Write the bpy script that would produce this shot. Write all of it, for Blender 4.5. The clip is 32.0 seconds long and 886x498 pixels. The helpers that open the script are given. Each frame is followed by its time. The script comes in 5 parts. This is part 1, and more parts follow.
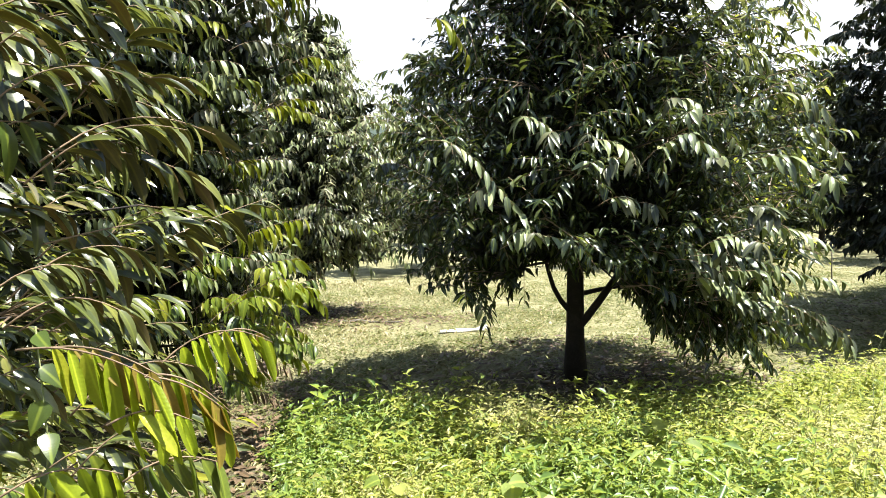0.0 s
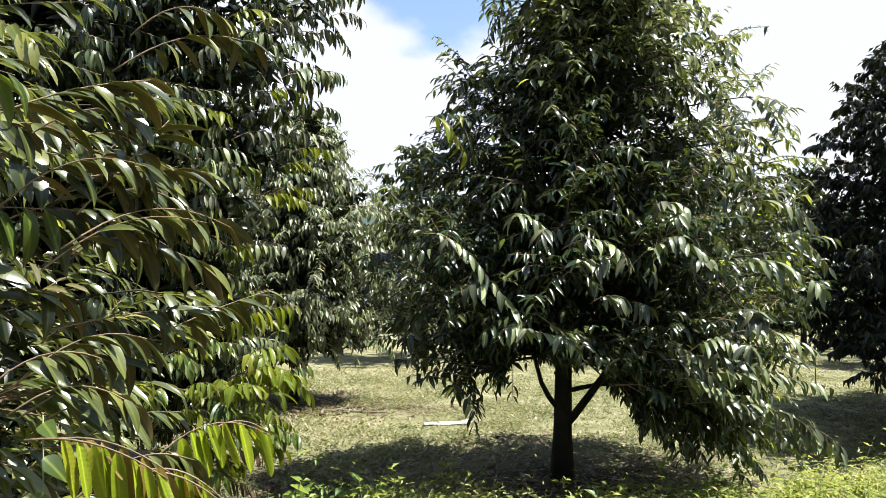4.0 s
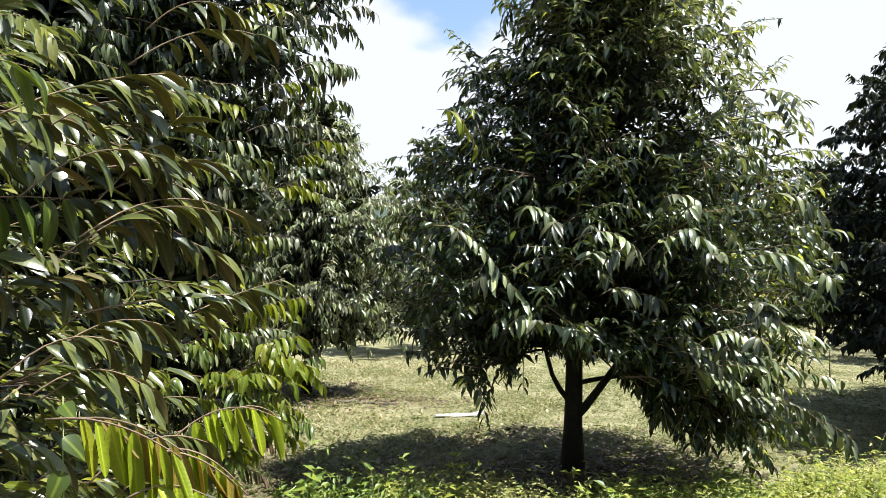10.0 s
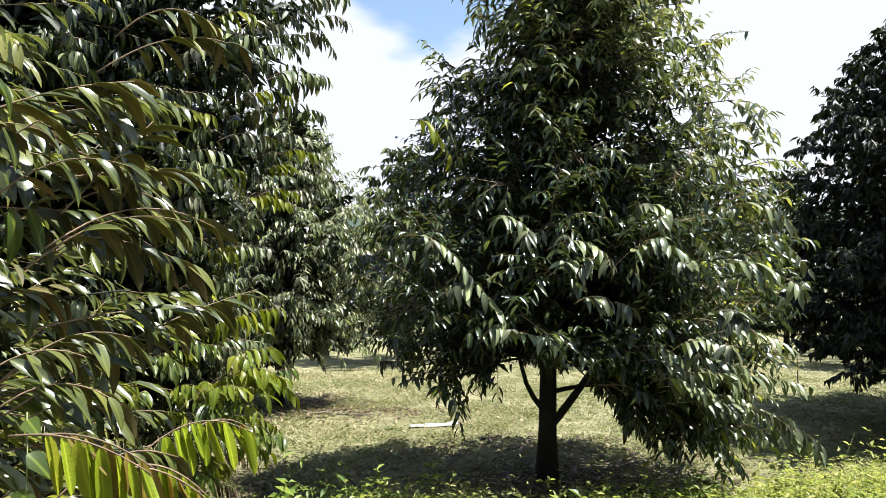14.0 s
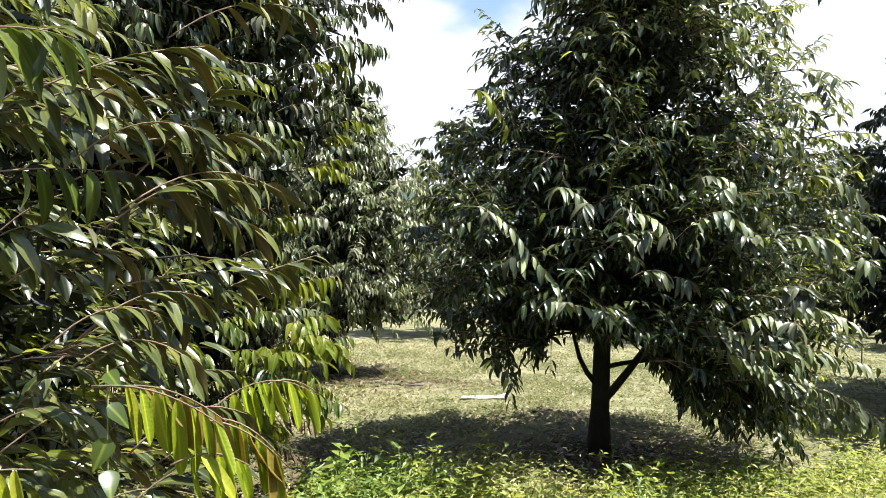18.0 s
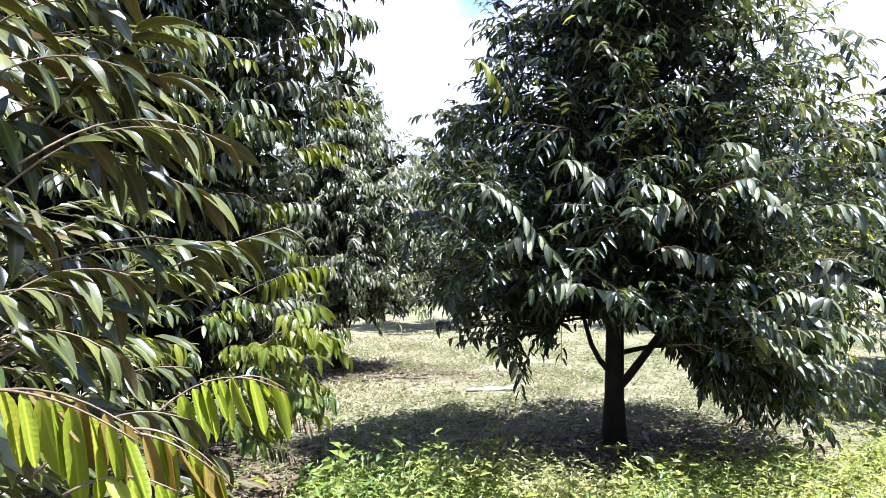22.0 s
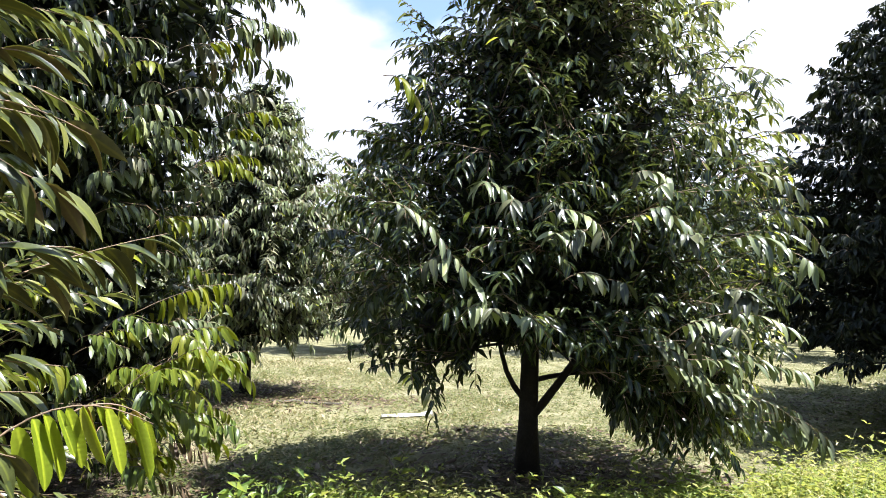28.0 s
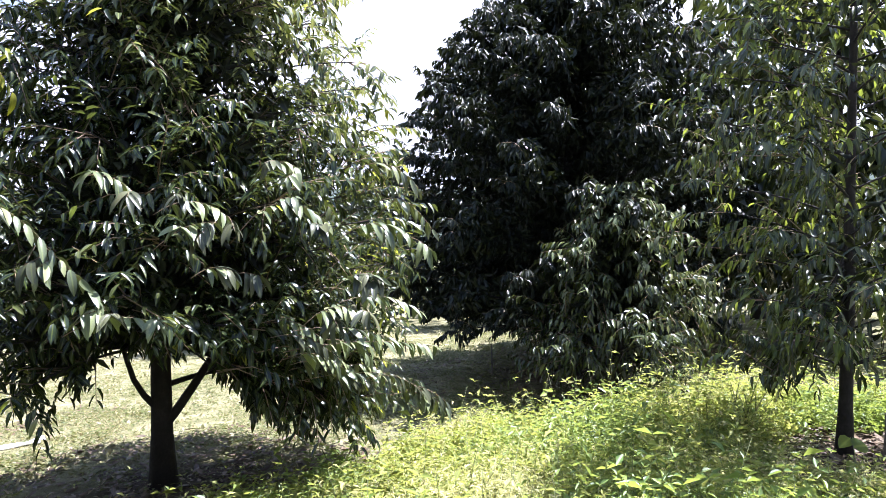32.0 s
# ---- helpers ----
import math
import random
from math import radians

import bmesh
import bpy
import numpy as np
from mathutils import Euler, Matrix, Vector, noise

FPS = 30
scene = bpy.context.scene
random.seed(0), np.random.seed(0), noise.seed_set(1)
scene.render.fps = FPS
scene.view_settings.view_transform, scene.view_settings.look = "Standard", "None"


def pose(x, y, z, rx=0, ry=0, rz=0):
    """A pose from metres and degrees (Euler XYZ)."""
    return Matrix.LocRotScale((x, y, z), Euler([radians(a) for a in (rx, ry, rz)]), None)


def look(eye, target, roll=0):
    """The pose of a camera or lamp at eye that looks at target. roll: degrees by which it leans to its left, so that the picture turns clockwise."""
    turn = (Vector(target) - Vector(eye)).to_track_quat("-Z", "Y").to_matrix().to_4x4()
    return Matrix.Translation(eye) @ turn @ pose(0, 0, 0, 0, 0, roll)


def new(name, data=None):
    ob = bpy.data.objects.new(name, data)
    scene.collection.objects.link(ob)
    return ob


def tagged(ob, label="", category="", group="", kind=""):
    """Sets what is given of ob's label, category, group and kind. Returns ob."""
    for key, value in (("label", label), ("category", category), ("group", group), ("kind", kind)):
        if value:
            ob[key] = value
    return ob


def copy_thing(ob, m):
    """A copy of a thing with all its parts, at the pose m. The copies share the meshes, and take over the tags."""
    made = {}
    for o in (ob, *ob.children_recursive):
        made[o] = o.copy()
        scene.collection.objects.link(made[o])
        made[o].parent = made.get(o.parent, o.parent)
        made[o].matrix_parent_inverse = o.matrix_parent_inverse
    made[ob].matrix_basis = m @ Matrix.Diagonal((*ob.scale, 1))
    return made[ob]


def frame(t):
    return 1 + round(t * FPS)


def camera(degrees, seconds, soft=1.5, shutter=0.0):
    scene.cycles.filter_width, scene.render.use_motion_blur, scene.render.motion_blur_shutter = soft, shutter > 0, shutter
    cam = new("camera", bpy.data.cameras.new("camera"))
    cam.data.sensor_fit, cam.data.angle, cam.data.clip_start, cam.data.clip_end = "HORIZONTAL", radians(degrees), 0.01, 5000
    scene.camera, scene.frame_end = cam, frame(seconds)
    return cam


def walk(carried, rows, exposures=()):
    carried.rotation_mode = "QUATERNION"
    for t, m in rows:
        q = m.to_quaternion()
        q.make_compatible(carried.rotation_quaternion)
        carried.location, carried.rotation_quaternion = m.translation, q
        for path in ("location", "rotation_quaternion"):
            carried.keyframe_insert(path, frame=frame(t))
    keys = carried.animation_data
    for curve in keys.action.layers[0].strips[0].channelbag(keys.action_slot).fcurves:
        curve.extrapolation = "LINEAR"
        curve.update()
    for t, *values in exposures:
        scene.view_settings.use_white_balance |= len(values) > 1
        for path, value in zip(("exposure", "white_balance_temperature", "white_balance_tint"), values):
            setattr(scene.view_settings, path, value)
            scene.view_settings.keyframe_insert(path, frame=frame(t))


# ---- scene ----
cam = camera(64.1, 32.0, soft=0.6)
PATH = [
    (0, (0.138, 0.393, 1.451), (0.024, 2.361, 1.118), -3.0),
    (0.5, (0.159, 0.383, 1.466), (0.002, 2.359, 1.197), -2.4),
    (1, (0.163, 0.368, 1.474), (-0.029, 2.354, 1.329), -3.3),
    (1.5, (0.141, 0.409, 1.467), (-0.018, 2.4, 1.36), -1.4),
    (2, (0.137, 0.393, 1.507), (0.001, 2.385, 1.387), -0.6),
    (2.5, (0.163, 0.389, 1.517), (0.017, 2.379, 1.388), -0.4),
    (3, (0.171, 0.367, 1.499), (0.074, 2.36, 1.367), -0.8),
    (3.5, (0.146, 0.37, 1.486), (0.054, 2.364, 1.363), -0.9),
    (4, (0.087, 0.365, 1.478), (0.026, 2.362, 1.391), -0.8),
    (4.5, (0.116, 0.396, 1.481), (0.086, 2.395, 1.425), -1.2),
    (6.5, (0.102, 0.337, 1.477), (0.076, 2.336, 1.405), -0.5),
    (7, (0.104, 0.336, 1.471), (0.103, 2.334, 1.379), 0.6),
    (7.5, (0.11, 0.336, 1.47), (0.12, 2.334, 1.373), 0.2),
    (8, (0.101, 0.343, 1.469), (0.093, 2.341, 1.384), 0.2),
    (8.5, (0.102, 0.348, 1.468), (0.114, 2.347, 1.393), 0.1),
    (9, (0.098, 0.358, 1.468), (0.092, 2.356, 1.383), -0.1),
    (9.5, (0.107, 0.335, 1.469), (0.045, 2.332, 1.369), -0.5),
    (10, (0.102, 0.334, 1.471), (0.003, 2.329, 1.366), -0.7),
    (10.5, (0.103, 0.33, 1.472), (-0.039, 2.322, 1.371), -1.3),
    (11, (0.093, 0.333, 1.468), (-0.039, 2.326, 1.372), -0.9),
    (11.5, (0.098, 0.303, 1.476), (-0.008, 2.299, 1.4), -0.3),
    (12, (0.092, 0.317, 1.476), (-0.029, 2.312, 1.41), -0.6),
    (12.5, (0.086, 0.329, 1.472), (0.013, 2.326, 1.397), -0.6),
    (13, (0.073, 0.327, 1.472), (-0.013, 2.324, 1.406), -0.6),
    (13.5, (0.081, 0.334, 1.47), (-0.026, 2.33, 1.406), -1.1),
    (14, (0.099, 0.34, 1.471), (0.075, 2.338, 1.392), -0.8),
    (14.5, (0.092, 0.333, 1.466), (0.055, 2.328, 1.334), -0.1),
    (16.5, (0.083, 0.302, 1.457), (-0.021, 2.292, 1.289), 0.2),
    (17, (0.062, 0.336, 1.435), (-0.064, 2.326, 1.273), 0.2),
    (17.5, (0.062, 0.341, 1.455), (-0.097, 2.328, 1.297), -0.4),
    (18, (0.073, 0.341, 1.453), (-0.095, 2.329, 1.303), -0.3),
    (18.5, (0.066, 0.326, 1.455), (-0.107, 2.31, 1.275), -0.3),
    (19, (0.062, 0.322, 1.46), (-0.084, 2.309, 1.291), -0.6),
    (19.5, (0.04, 0.33, 1.456), (-0.041, 2.322, 1.302), 0.5),
    (20, (0.031, 0.338, 1.456), (0.018, 2.332, 1.306), -0.3),
    (20.5, (0.079, 0.432, 1.401), (-0.044, 2.419, 1.207), -0.1),
    (21, (0.098, 0.494, 1.394), (-0.1, 2.477, 1.229), -2.0),
    (21.5, (0.078, 0.535, 1.384), (-0.138, 2.511, 1.161), -3.2),
    (22, (0.076, 0.633, 1.372), (-0.106, 2.618, 1.202), -2.0),
    (22.5, (0.057, 0.709, 1.363), (-0.021, 2.704, 1.243), -3.7),
    (23, (0.091, 0.745, 1.358), (0.039, 2.742, 1.252), -3.6),
    (23.5, (0.121, 0.79, 1.351), (-0.003, 2.785, 1.266), -2.6),
    (24, (0.117, 0.783, 1.35), (-0.037, 2.773, 1.23), -3.1),
    (24.5, (0.135, 0.801, 1.334), (-0.037, 2.791, 1.243), -2.1),
    (26.5, (0.109, 0.757, 1.348), (-0.123, 2.741, 1.271), -2.0),
    (27, (0.105, 0.754, 1.342), (-0.063, 2.745, 1.248), -1.2),
    (27.5, (0.101, 0.749, 1.341), (0.049, 2.745, 1.239), -0.3),
    (28, (0.11, 0.766, 1.344), (0.149, 2.763, 1.239), 0.1),
    (28.5, (0.108, 0.762, 1.343), (0.222, 2.754, 1.214), -0.0),
    (29, (0.115, 0.775, 1.346), (0.251, 2.766, 1.213), -0.4),
    (29.5, (0.121, 0.788, 1.347), (0.411, 2.763, 1.233), -0.0),
    (30, (0.128, 0.8, 1.35), (0.614, 2.737, 1.237), -1.0),
    (30.5, (0.134, 0.812, 1.351), (0.843, 2.678, 1.231), -0.5),
    (31, (0.132, 0.808, 1.351), (0.958, 2.626, 1.243), -1.1),
    (31.5, (0.139, 0.821, 1.353), (1.064, 2.591, 1.236), -1.7),
    (32, (0.144, 0.831, 1.354), (1.144, 2.557, 1.21), -0.9),
]
EXPOSURES = [(0.0, 1.87, 6200, 11), (2.0, 1.55, 6050, 12), (7.0, 1.47, 6000, 12), (14.0, 1.48, 6000, 12), (18.0, 1.57, 6000, 13), (20.0, 1.44, 5700, 16), (21.0, 1.52, 5400, 21), (22.0, 2.00, 5250, 27), (23.0, 1.98, 5150, 32), (24.0, 1.92, 5150, 33), (27.0, 1.87, 5750, 16), (28.0, 1.72, 5800, 16), (31.0, 1.72, 5700, 19), (32.0, 2.14, 5500, 25)]
walk(cam, [(t, look(eye, target, roll)) for t, eye, target, roll in PATH], EXPOSURES)

# ---- light: high sun from behind and to the right, white clouds with a little blue ----
SUN_AZ, SUN_EL = 88.0, 64.0     # degrees clockwise from +y, degrees above the horizon
to_sun = Vector((math.sin(radians(SUN_AZ)) * math.cos(radians(SUN_EL)),
                 math.cos(radians(SUN_AZ)) * math.cos(radians(SUN_EL)), math.sin(radians(SUN_EL))))
sun = new("sun", bpy.data.lights.new("sun", "SUN"))
sun.data.energy, sun.data.angle, sun.data.color = 5.0, radians(0.5), (1.0, 0.95, 0.86)
sun.matrix_world = look(to_sun * 50, (0, 0, 0))

world = bpy.data.worlds.new("sky")
scene.world = world
world.use_nodes = True
wn, wl = world.node_tree.nodes, world.node_tree.links
wn.clear()


def wnode(kind, **values):
    n = wn.new(kind)
    for key, value in values.items():
        n.inputs[key].default_value = value
    return n


sky = wn.new("ShaderNodeTexSky")
sky.sky_type, sky.sun_disc = "NISHITA", False
sky.sun_elevation, sky.sun_rotation = radians(SUN_EL), radians(SUN_AZ)
scaled = wn.new("ShaderNodeVectorMath")
scaled.operation = "MULTIPLY"
scaled.inputs[1].default_value = (0.051, 0.063, 0.067)
coord = wn.new("ShaderNodeTexCoord")


def wmath(operation, a, b):
    """A sum on two sockets or numbers."""
    m = wn.new("ShaderNodeMath")
    m.operation = operation
    for socket, value in zip(m.inputs, (a, b)):
        if isinstance(value, (int, float)):
            socket.default_value = value
        else:
            wl.new(value, socket)
    return m.outputs[0]


def gap_in_clouds(azimuth, elevation, wide):
    """How near the sky is to a gap in the cumulus, 1 in its middle."""
    a, e = radians(azimuth), radians(elevation)
    away = wn.new("ShaderNodeVectorMath")
    away.operation = "DISTANCE"
    wl.new(coord.outputs["Generated"], away.inputs[0])
    away.inputs[1].default_value = (math.sin(a) * math.cos(e), math.cos(a) * math.cos(e), math.sin(e))
    return wmath("SUBTRACT", 1.0, wmath("DIVIDE", away.outputs["Value"], wide))


place = wn.new("ShaderNodeMapping")
place.inputs["Location"].default_value = (3.1, 0.7, 1.3)
place.inputs["Scale"].default_value = (1.0, 1.0, 1.6)
puffs = wnode("ShaderNodeTexNoise", Scale=5.5, Detail=6.0, Roughness=0.5, Distortion=0.1)
wl.new(coord.outputs["Generated"], place.inputs["Vector"])
wl.new(place.outputs["Vector"], puffs.inputs["Vector"])
rise = wn.new("ShaderNodeSeparateXYZ")
wl.new(coord.outputs["Generated"], rise.inputs[0])
gaps = gap_in_clouds(0.0, 21.0, 0.17)
overhead = wmath("MULTIPLY", wmath("SUBTRACT", rise.outputs["Z"], 0.36), 3.0)
clear = wmath("ADD", wmath("MAXIMUM", gaps, overhead), wmath("MULTIPLY", wmath("SUBTRACT", puffs.outputs["Fac"], 0.53), 1.1))
edge = wn.new("ShaderNodeMapRange")
edge.interpolation_type = "SMOOTHSTEP"
edge.inputs["From Min"].default_value, edge.inputs["From Max"].default_value = 0.10, 0.36
edge.inputs["To Min"].default_value, edge.inputs["To Max"].default_value = 1.0, 0.22
wl.new(clear, edge.inputs["Value"])
cloud = wn.new("ShaderNodeMixRGB")
cloud.inputs["Color2"].default_value = (0.365, 0.37, 0.375, 1)
back = wnode("ShaderNodeBackground", Strength=1.0)
out = wn.new("ShaderNodeOutputWorld")
wl.new(sky.outputs["Color"], scaled.inputs[0])
wl.new(edge.outputs["Result"], cloud.inputs["Fac"])
wl.new(scaled.outputs["Vector"], cloud.inputs["Color1"])
wl.new(cloud.outputs["Color"], back.inputs["Color"])
wl.new(back.outputs["Background"], out.inputs["Surface"])


# ---- materials ----
def material(name):
    m = bpy.data.materials.new(name)
    m.use_nodes = True
    m.node_tree.nodes.clear()
    return m, m.node_tree.nodes, m.node_tree.links


def ramp(nodes, stops):
    r = nodes.new("ShaderNodeValToRGB")
    els = r.color_ramp.elements
    while len(els) < len(stops):
        els.new(0.5)
    for el, (pos, col) in zip(els, stops):
        el.position, el.color = pos, (*col, 1)
    return r


def leaf_material(name, stops, glow, through_part=0.3, rough=0.36, veins=0.5, coat=0.0, midrib=0.3, gloss=1.38):
    """A leaf: colour varied from leaf to leaf, paler midrib, side veins, gloss, and light passing through."""
    m, n, l = material(name)
    geo, info = n.new("ShaderNodeNewGeometry"), n.new("ShaderNodeObjectInfo")
    add = n.new("ShaderNodeMath")
    add.operation = "ADD"
    frac = n.new("ShaderNodeMath")
    frac.operation = "FRACT"
    l.new(geo.outputs["Random Per Island"], add.inputs[0])
    l.new(info.outputs["Random"], add.inputs[1])
    l.new(add.outputs[0], frac.inputs[0])
    col = ramp(n, stops)
    l.new(frac.outputs[0], col.inputs["Fac"])
    uv = n.new("ShaderNodeUVMap")
    uv.uv_map = "leaf"
    sep = n.new("ShaderNodeSeparateXYZ")
    l.new(uv.outputs["UV"], sep.inputs[0])
    side = n.new("ShaderNodeMath")
    side.operation = "ABSOLUTE"
    l.new(sep.outputs["X"], side.inputs[0])
    rib = n.new("ShaderNodeMapRange")
    rib.inputs["From Min"].default_value, rib.inputs["From Max"].default_value = 0.03, 0.10
    rib.inputs["To Min"].default_value, rib.inputs["To Max"].default_value = midrib, 0.0
    l.new(side.outputs[0], rib.inputs["Value"])
    # side veins run slantwise from the midrib
    slant = n.new("ShaderNodeMath")
    slant.operation = "MULTIPLY_ADD"
    slant.inputs[1].default_value = -0.09
    l.new(side.outputs[0], slant.inputs[0])
    l.new(sep.outputs["Y"], slant.inputs[2])
    wave = n.new("ShaderNodeMath")
    wave.operation = "SINE"
    times = n.new("ShaderNodeMath")
    times.operation = "MULTIPLY"
    times.inputs[1].default_value = 78.0
    l.new(slant.outputs[0], times.inputs[0])
    l.new(times.outputs[0], wave.inputs[0])
    blot = n.new("ShaderNodeTexNoise")
    blot.inputs["Scale"].default_value, blot.inputs["Detail"].default_value = 24.0, 4.0
    tex = n.new("ShaderNodeTexCoord")
    l.new(tex.outputs["Object"], blot.inputs["Vector"])
    mottle = n.new("ShaderNodeMixRGB")
    mottle.blend_type = "MULTIPLY"
    mottle.inputs["Fac"].default_value = 0.5
    tone = ramp(n, [(0.3, (0.62, 0.62, 0.55)), (0.7, (1.25, 1.2, 1.0))])
    l.new(blot.outputs["Fac"], tone.inputs["Fac"])
    l.new(col.outputs["Color"], mottle.inputs["Color1"])
    l.new(tone.outputs["Color"], mottle.inputs["Color2"])
    ribbed = n.new("ShaderNodeMixRGB")
    ribbed.inputs["Color2"].default_value = (*glow, 1)
    l.new(rib.outputs["Result"], ribbed.inputs["Fac"])
    l.new(mottle.outputs["Color"], ribbed.inputs["Color1"])
    bump = n.new("ShaderNodeBump")
    bump.inputs["Strength"].default_value, bump.inputs["Distance"].default_value = veins * 0.5, 0.0002
    l.new(wave.outputs[0], bump.inputs["Height"])
    p = n.new("ShaderNodeBsdfPrincipled")
    p.inputs["Roughness"].default_value = rough
    p.inputs["IOR"].default_value = gloss
    p.inputs["Coat Weight"].default_value = coat
    p.inputs["Coat Roughness"].default_value = 0.22
    l.new(ribbed.outputs["Color"], p.inputs["Base Color"])
    l.new(bump.outputs["Normal"], p.inputs["Normal"])
    t = n.new("ShaderNodeBsdfTranslucent")
    tint = n.new("ShaderNodeMixRGB")
    tint.inputs["Fac"].default_value = 0.7
    tint.inputs["Color2"].default_value = (*glow, 1)
    l.new(ribbed.outputs["Color"], tint.inputs["Color1"])
    l.new(tint.outputs["Color"], t.inputs["Color"])
    mix = n.new("ShaderNodeMixShader")
    mix.inputs["Fac"].default_value = through_part
    o = n.new("ShaderNodeOutputMaterial")
    l.new(p.outputs["BSDF"], mix.inputs[1])
    l.new(t.outputs["BSDF"], mix.inputs[2])
    l.new(mix.outputs["Shader"], o.inputs["Surface"])
    return m


def rough_material(name, stops, scale, rough=0.9, bump_size=0.01, fine=None):
    """A dull natural surface with variation at two scales and relief."""
    m, n, l = material(name)
    tex = n.new("ShaderNodeTexCoord")
    a = n.new("ShaderNodeTexNoise")
    a.inputs["Scale"].default_value, a.inputs["Detail"].default_value, a.inputs["Roughness"].default_value = scale, 8.0, 0.65
    b = n.new("ShaderNodeTexNoise")
    b.inputs["Scale"].default_value, b.inputs["Detail"].default_value = fine or scale * 9, 5.0
    l.new(tex.outputs["Object"], a.inputs["Vector"])
    l.new(tex.outputs["Object"], b.inputs["Vector"])
    col = ramp(n, stops)
    l.new(a.outputs["Fac"], col.inputs["Fac"])
    shade = ramp(n, [(0.3, (0.6, 0.6, 0.6)), (0.7, (1.3, 1.3, 1.3))])
    l.new(b.outputs["Fac"], shade.inputs["Fac"])
    mul = n.new("ShaderNodeMixRGB")
    mul.blend_type = "MULTIPLY"
    mul.inputs["Fac"].default_value = 0.7
    l.new(col.outputs["Color"], mul.inputs["Color1"])
    l.new(shade.outputs["Color"], mul.inputs["Color2"])
    bump = n.new("ShaderNodeBump")
    bump.inputs["Strength"].default_value, bump.inputs["Distance"].default_value = 0.8, bump_size
    l.new(b.outputs["Fac"], bump.inputs["Height"])
    p = n.new("ShaderNodeBsdfPrincipled")
    p.inputs["Roughness"].default_value = rough
    l.new(mul.outputs["Color"], p.inputs["Base Color"])
    l.new(bump.outputs["Normal"], p.inputs["Normal"])
    o = n.new("ShaderNodeOutputMaterial")
    l.new(p.outputs["BSDF"], o.inputs["Surface"])
    return m


LEAF = leaf_material("durian_leaf", [(0.0, (0.008, 0.015, 0.009)), (0.45, (0.014, 0.024, 0.013)), (0.8, (0.030, 0.043, 0.020)), (1.0, (0.08, 0.095, 0.04))],
                     (0.20, 0.25, 0.04), 0.16, 0.21, gloss=1.46)
# lighter copy of the leaf, sunlight put into its colour
LEAF_SUNLIT = leaf_material("sunlit_leaf", [(0.0, (0.0444, 0.064, 0.034)), (0.5, (0.0962, 0.121, 0.0605)), (1.0, (0.221, 0.241, 0.113))], (0.503, 0.54, 0.132), 0.22, 0.24, gloss=1.75)
LEAF_NEAR = leaf_material("durian_leaf_upper", [(0.0, (0.0309, 0.0433, 0.0174)), (0.5, (0.062, 0.0784, 0.027)), (0.85, (0.119, 0.137, 0.0414)), (1.0, (0.216, 0.216, 0.0578))],
                          (0.309, 0.351, 0.0482), 0.24, 0.29, 0.2, gloss=1.62)
LEAF_BACK = leaf_material("durian_leaf_underside", [(0.0, (0.055, 0.0585, 0.0206)), (0.6, (0.0894, 0.0826, 0.0289)), (1.0, (0.151, 0.103, 0.0344))],
                          (0.289, 0.261, 0.0344), 0.25, 0.6, 0.5)
LEAF_YOUNG = leaf_material("young_leaf", [(0.0, (0.11, 0.158, 0.0206)), (0.6, (0.172, 0.22, 0.0275)), (1.0, (0.261, 0.261, 0.0344))],
                           (0.537, 0.564, 0.055), 0.5, 0.36, 0.6)
LEAF_GOLD = leaf_material("ageing_leaf", [(0.0, (0.20, 0.16, 0.03)), (1.0, (0.34, 0.25, 0.055))], (0.55, 0.42, 0.06), 0.42, 0.5, 0.5)
WEED = leaf_material("weed_leaf", [(0.0, (0.0616, 0.104, 0.0293)), (0.4, (0.164, 0.224, 0.0527)), (0.8, (0.319, 0.351, 0.105)), (1.0, (0.514, 0.476, 0.2))],
                     (0.595, 0.626, 0.105), 0.40, 0.55, 0.3, gloss=1.3)
WEED_PALE = leaf_material("pale_weed_leaf", [(0.0, (0.174, 0.206, 0.0651)), (0.5, (0.369, 0.382, 0.142)), (1.0, (0.674, 0.599, 0.324))], (0.609, 0.599, 0.195), 0.34, 0.5, 0.2, gloss=1.4)
WEED_DEEP = leaf_material("deep_weed_leaf", [(0.0, (0.0477, 0.0975, 0.0259)), (0.5, (0.119, 0.194, 0.0456)), (1.0, (0.263, 0.336, 0.0911))], (0.5, 0.596, 0.0911), 0.36, 0.4, 0.4, gloss=1.45)
GRASS = leaf_material("grass_blade", [(0.0, (0.118, 0.134, 0.05)), (0.3, (0.233, 0.223, 0.1)), (0.75, (0.342, 0.298, 0.175)), (1.0, (0.471, 0.379, 0.278))],
                      (0.407, 0.386, 0.156), 0.25, 0.6, 0.2)
# young-leaf colour brightened so that it carries sunlight
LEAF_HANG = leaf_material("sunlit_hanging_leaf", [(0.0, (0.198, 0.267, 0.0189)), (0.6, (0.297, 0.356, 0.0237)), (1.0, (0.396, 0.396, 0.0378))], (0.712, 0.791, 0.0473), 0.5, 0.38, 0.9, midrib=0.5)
LEAF_TALL = leaf_material("tall_tree_leaf", [(0.0, (0.0179, 0.0275, 0.0124)), (0.45, (0.031, 0.044, 0.0179)), (0.8, (0.055, 0.0688, 0.0248)), (1.0, (0.103, 0.114, 0.0378))],
                          (0.165, 0.206, 0.0344), 0.13, 0.26, gloss=1.45)
LEAF_DUSTY = leaf_material("dusty_leaf", [(0.0, (0.0344, 0.0427, 0.0289)), (0.45, (0.0619, 0.0709, 0.0447)), (0.8, (0.0963, 0.107, 0.0619)), (1.0, (0.151, 0.158, 0.0894))],
                           (0.151, 0.179, 0.0482), 0.14, 0.32)
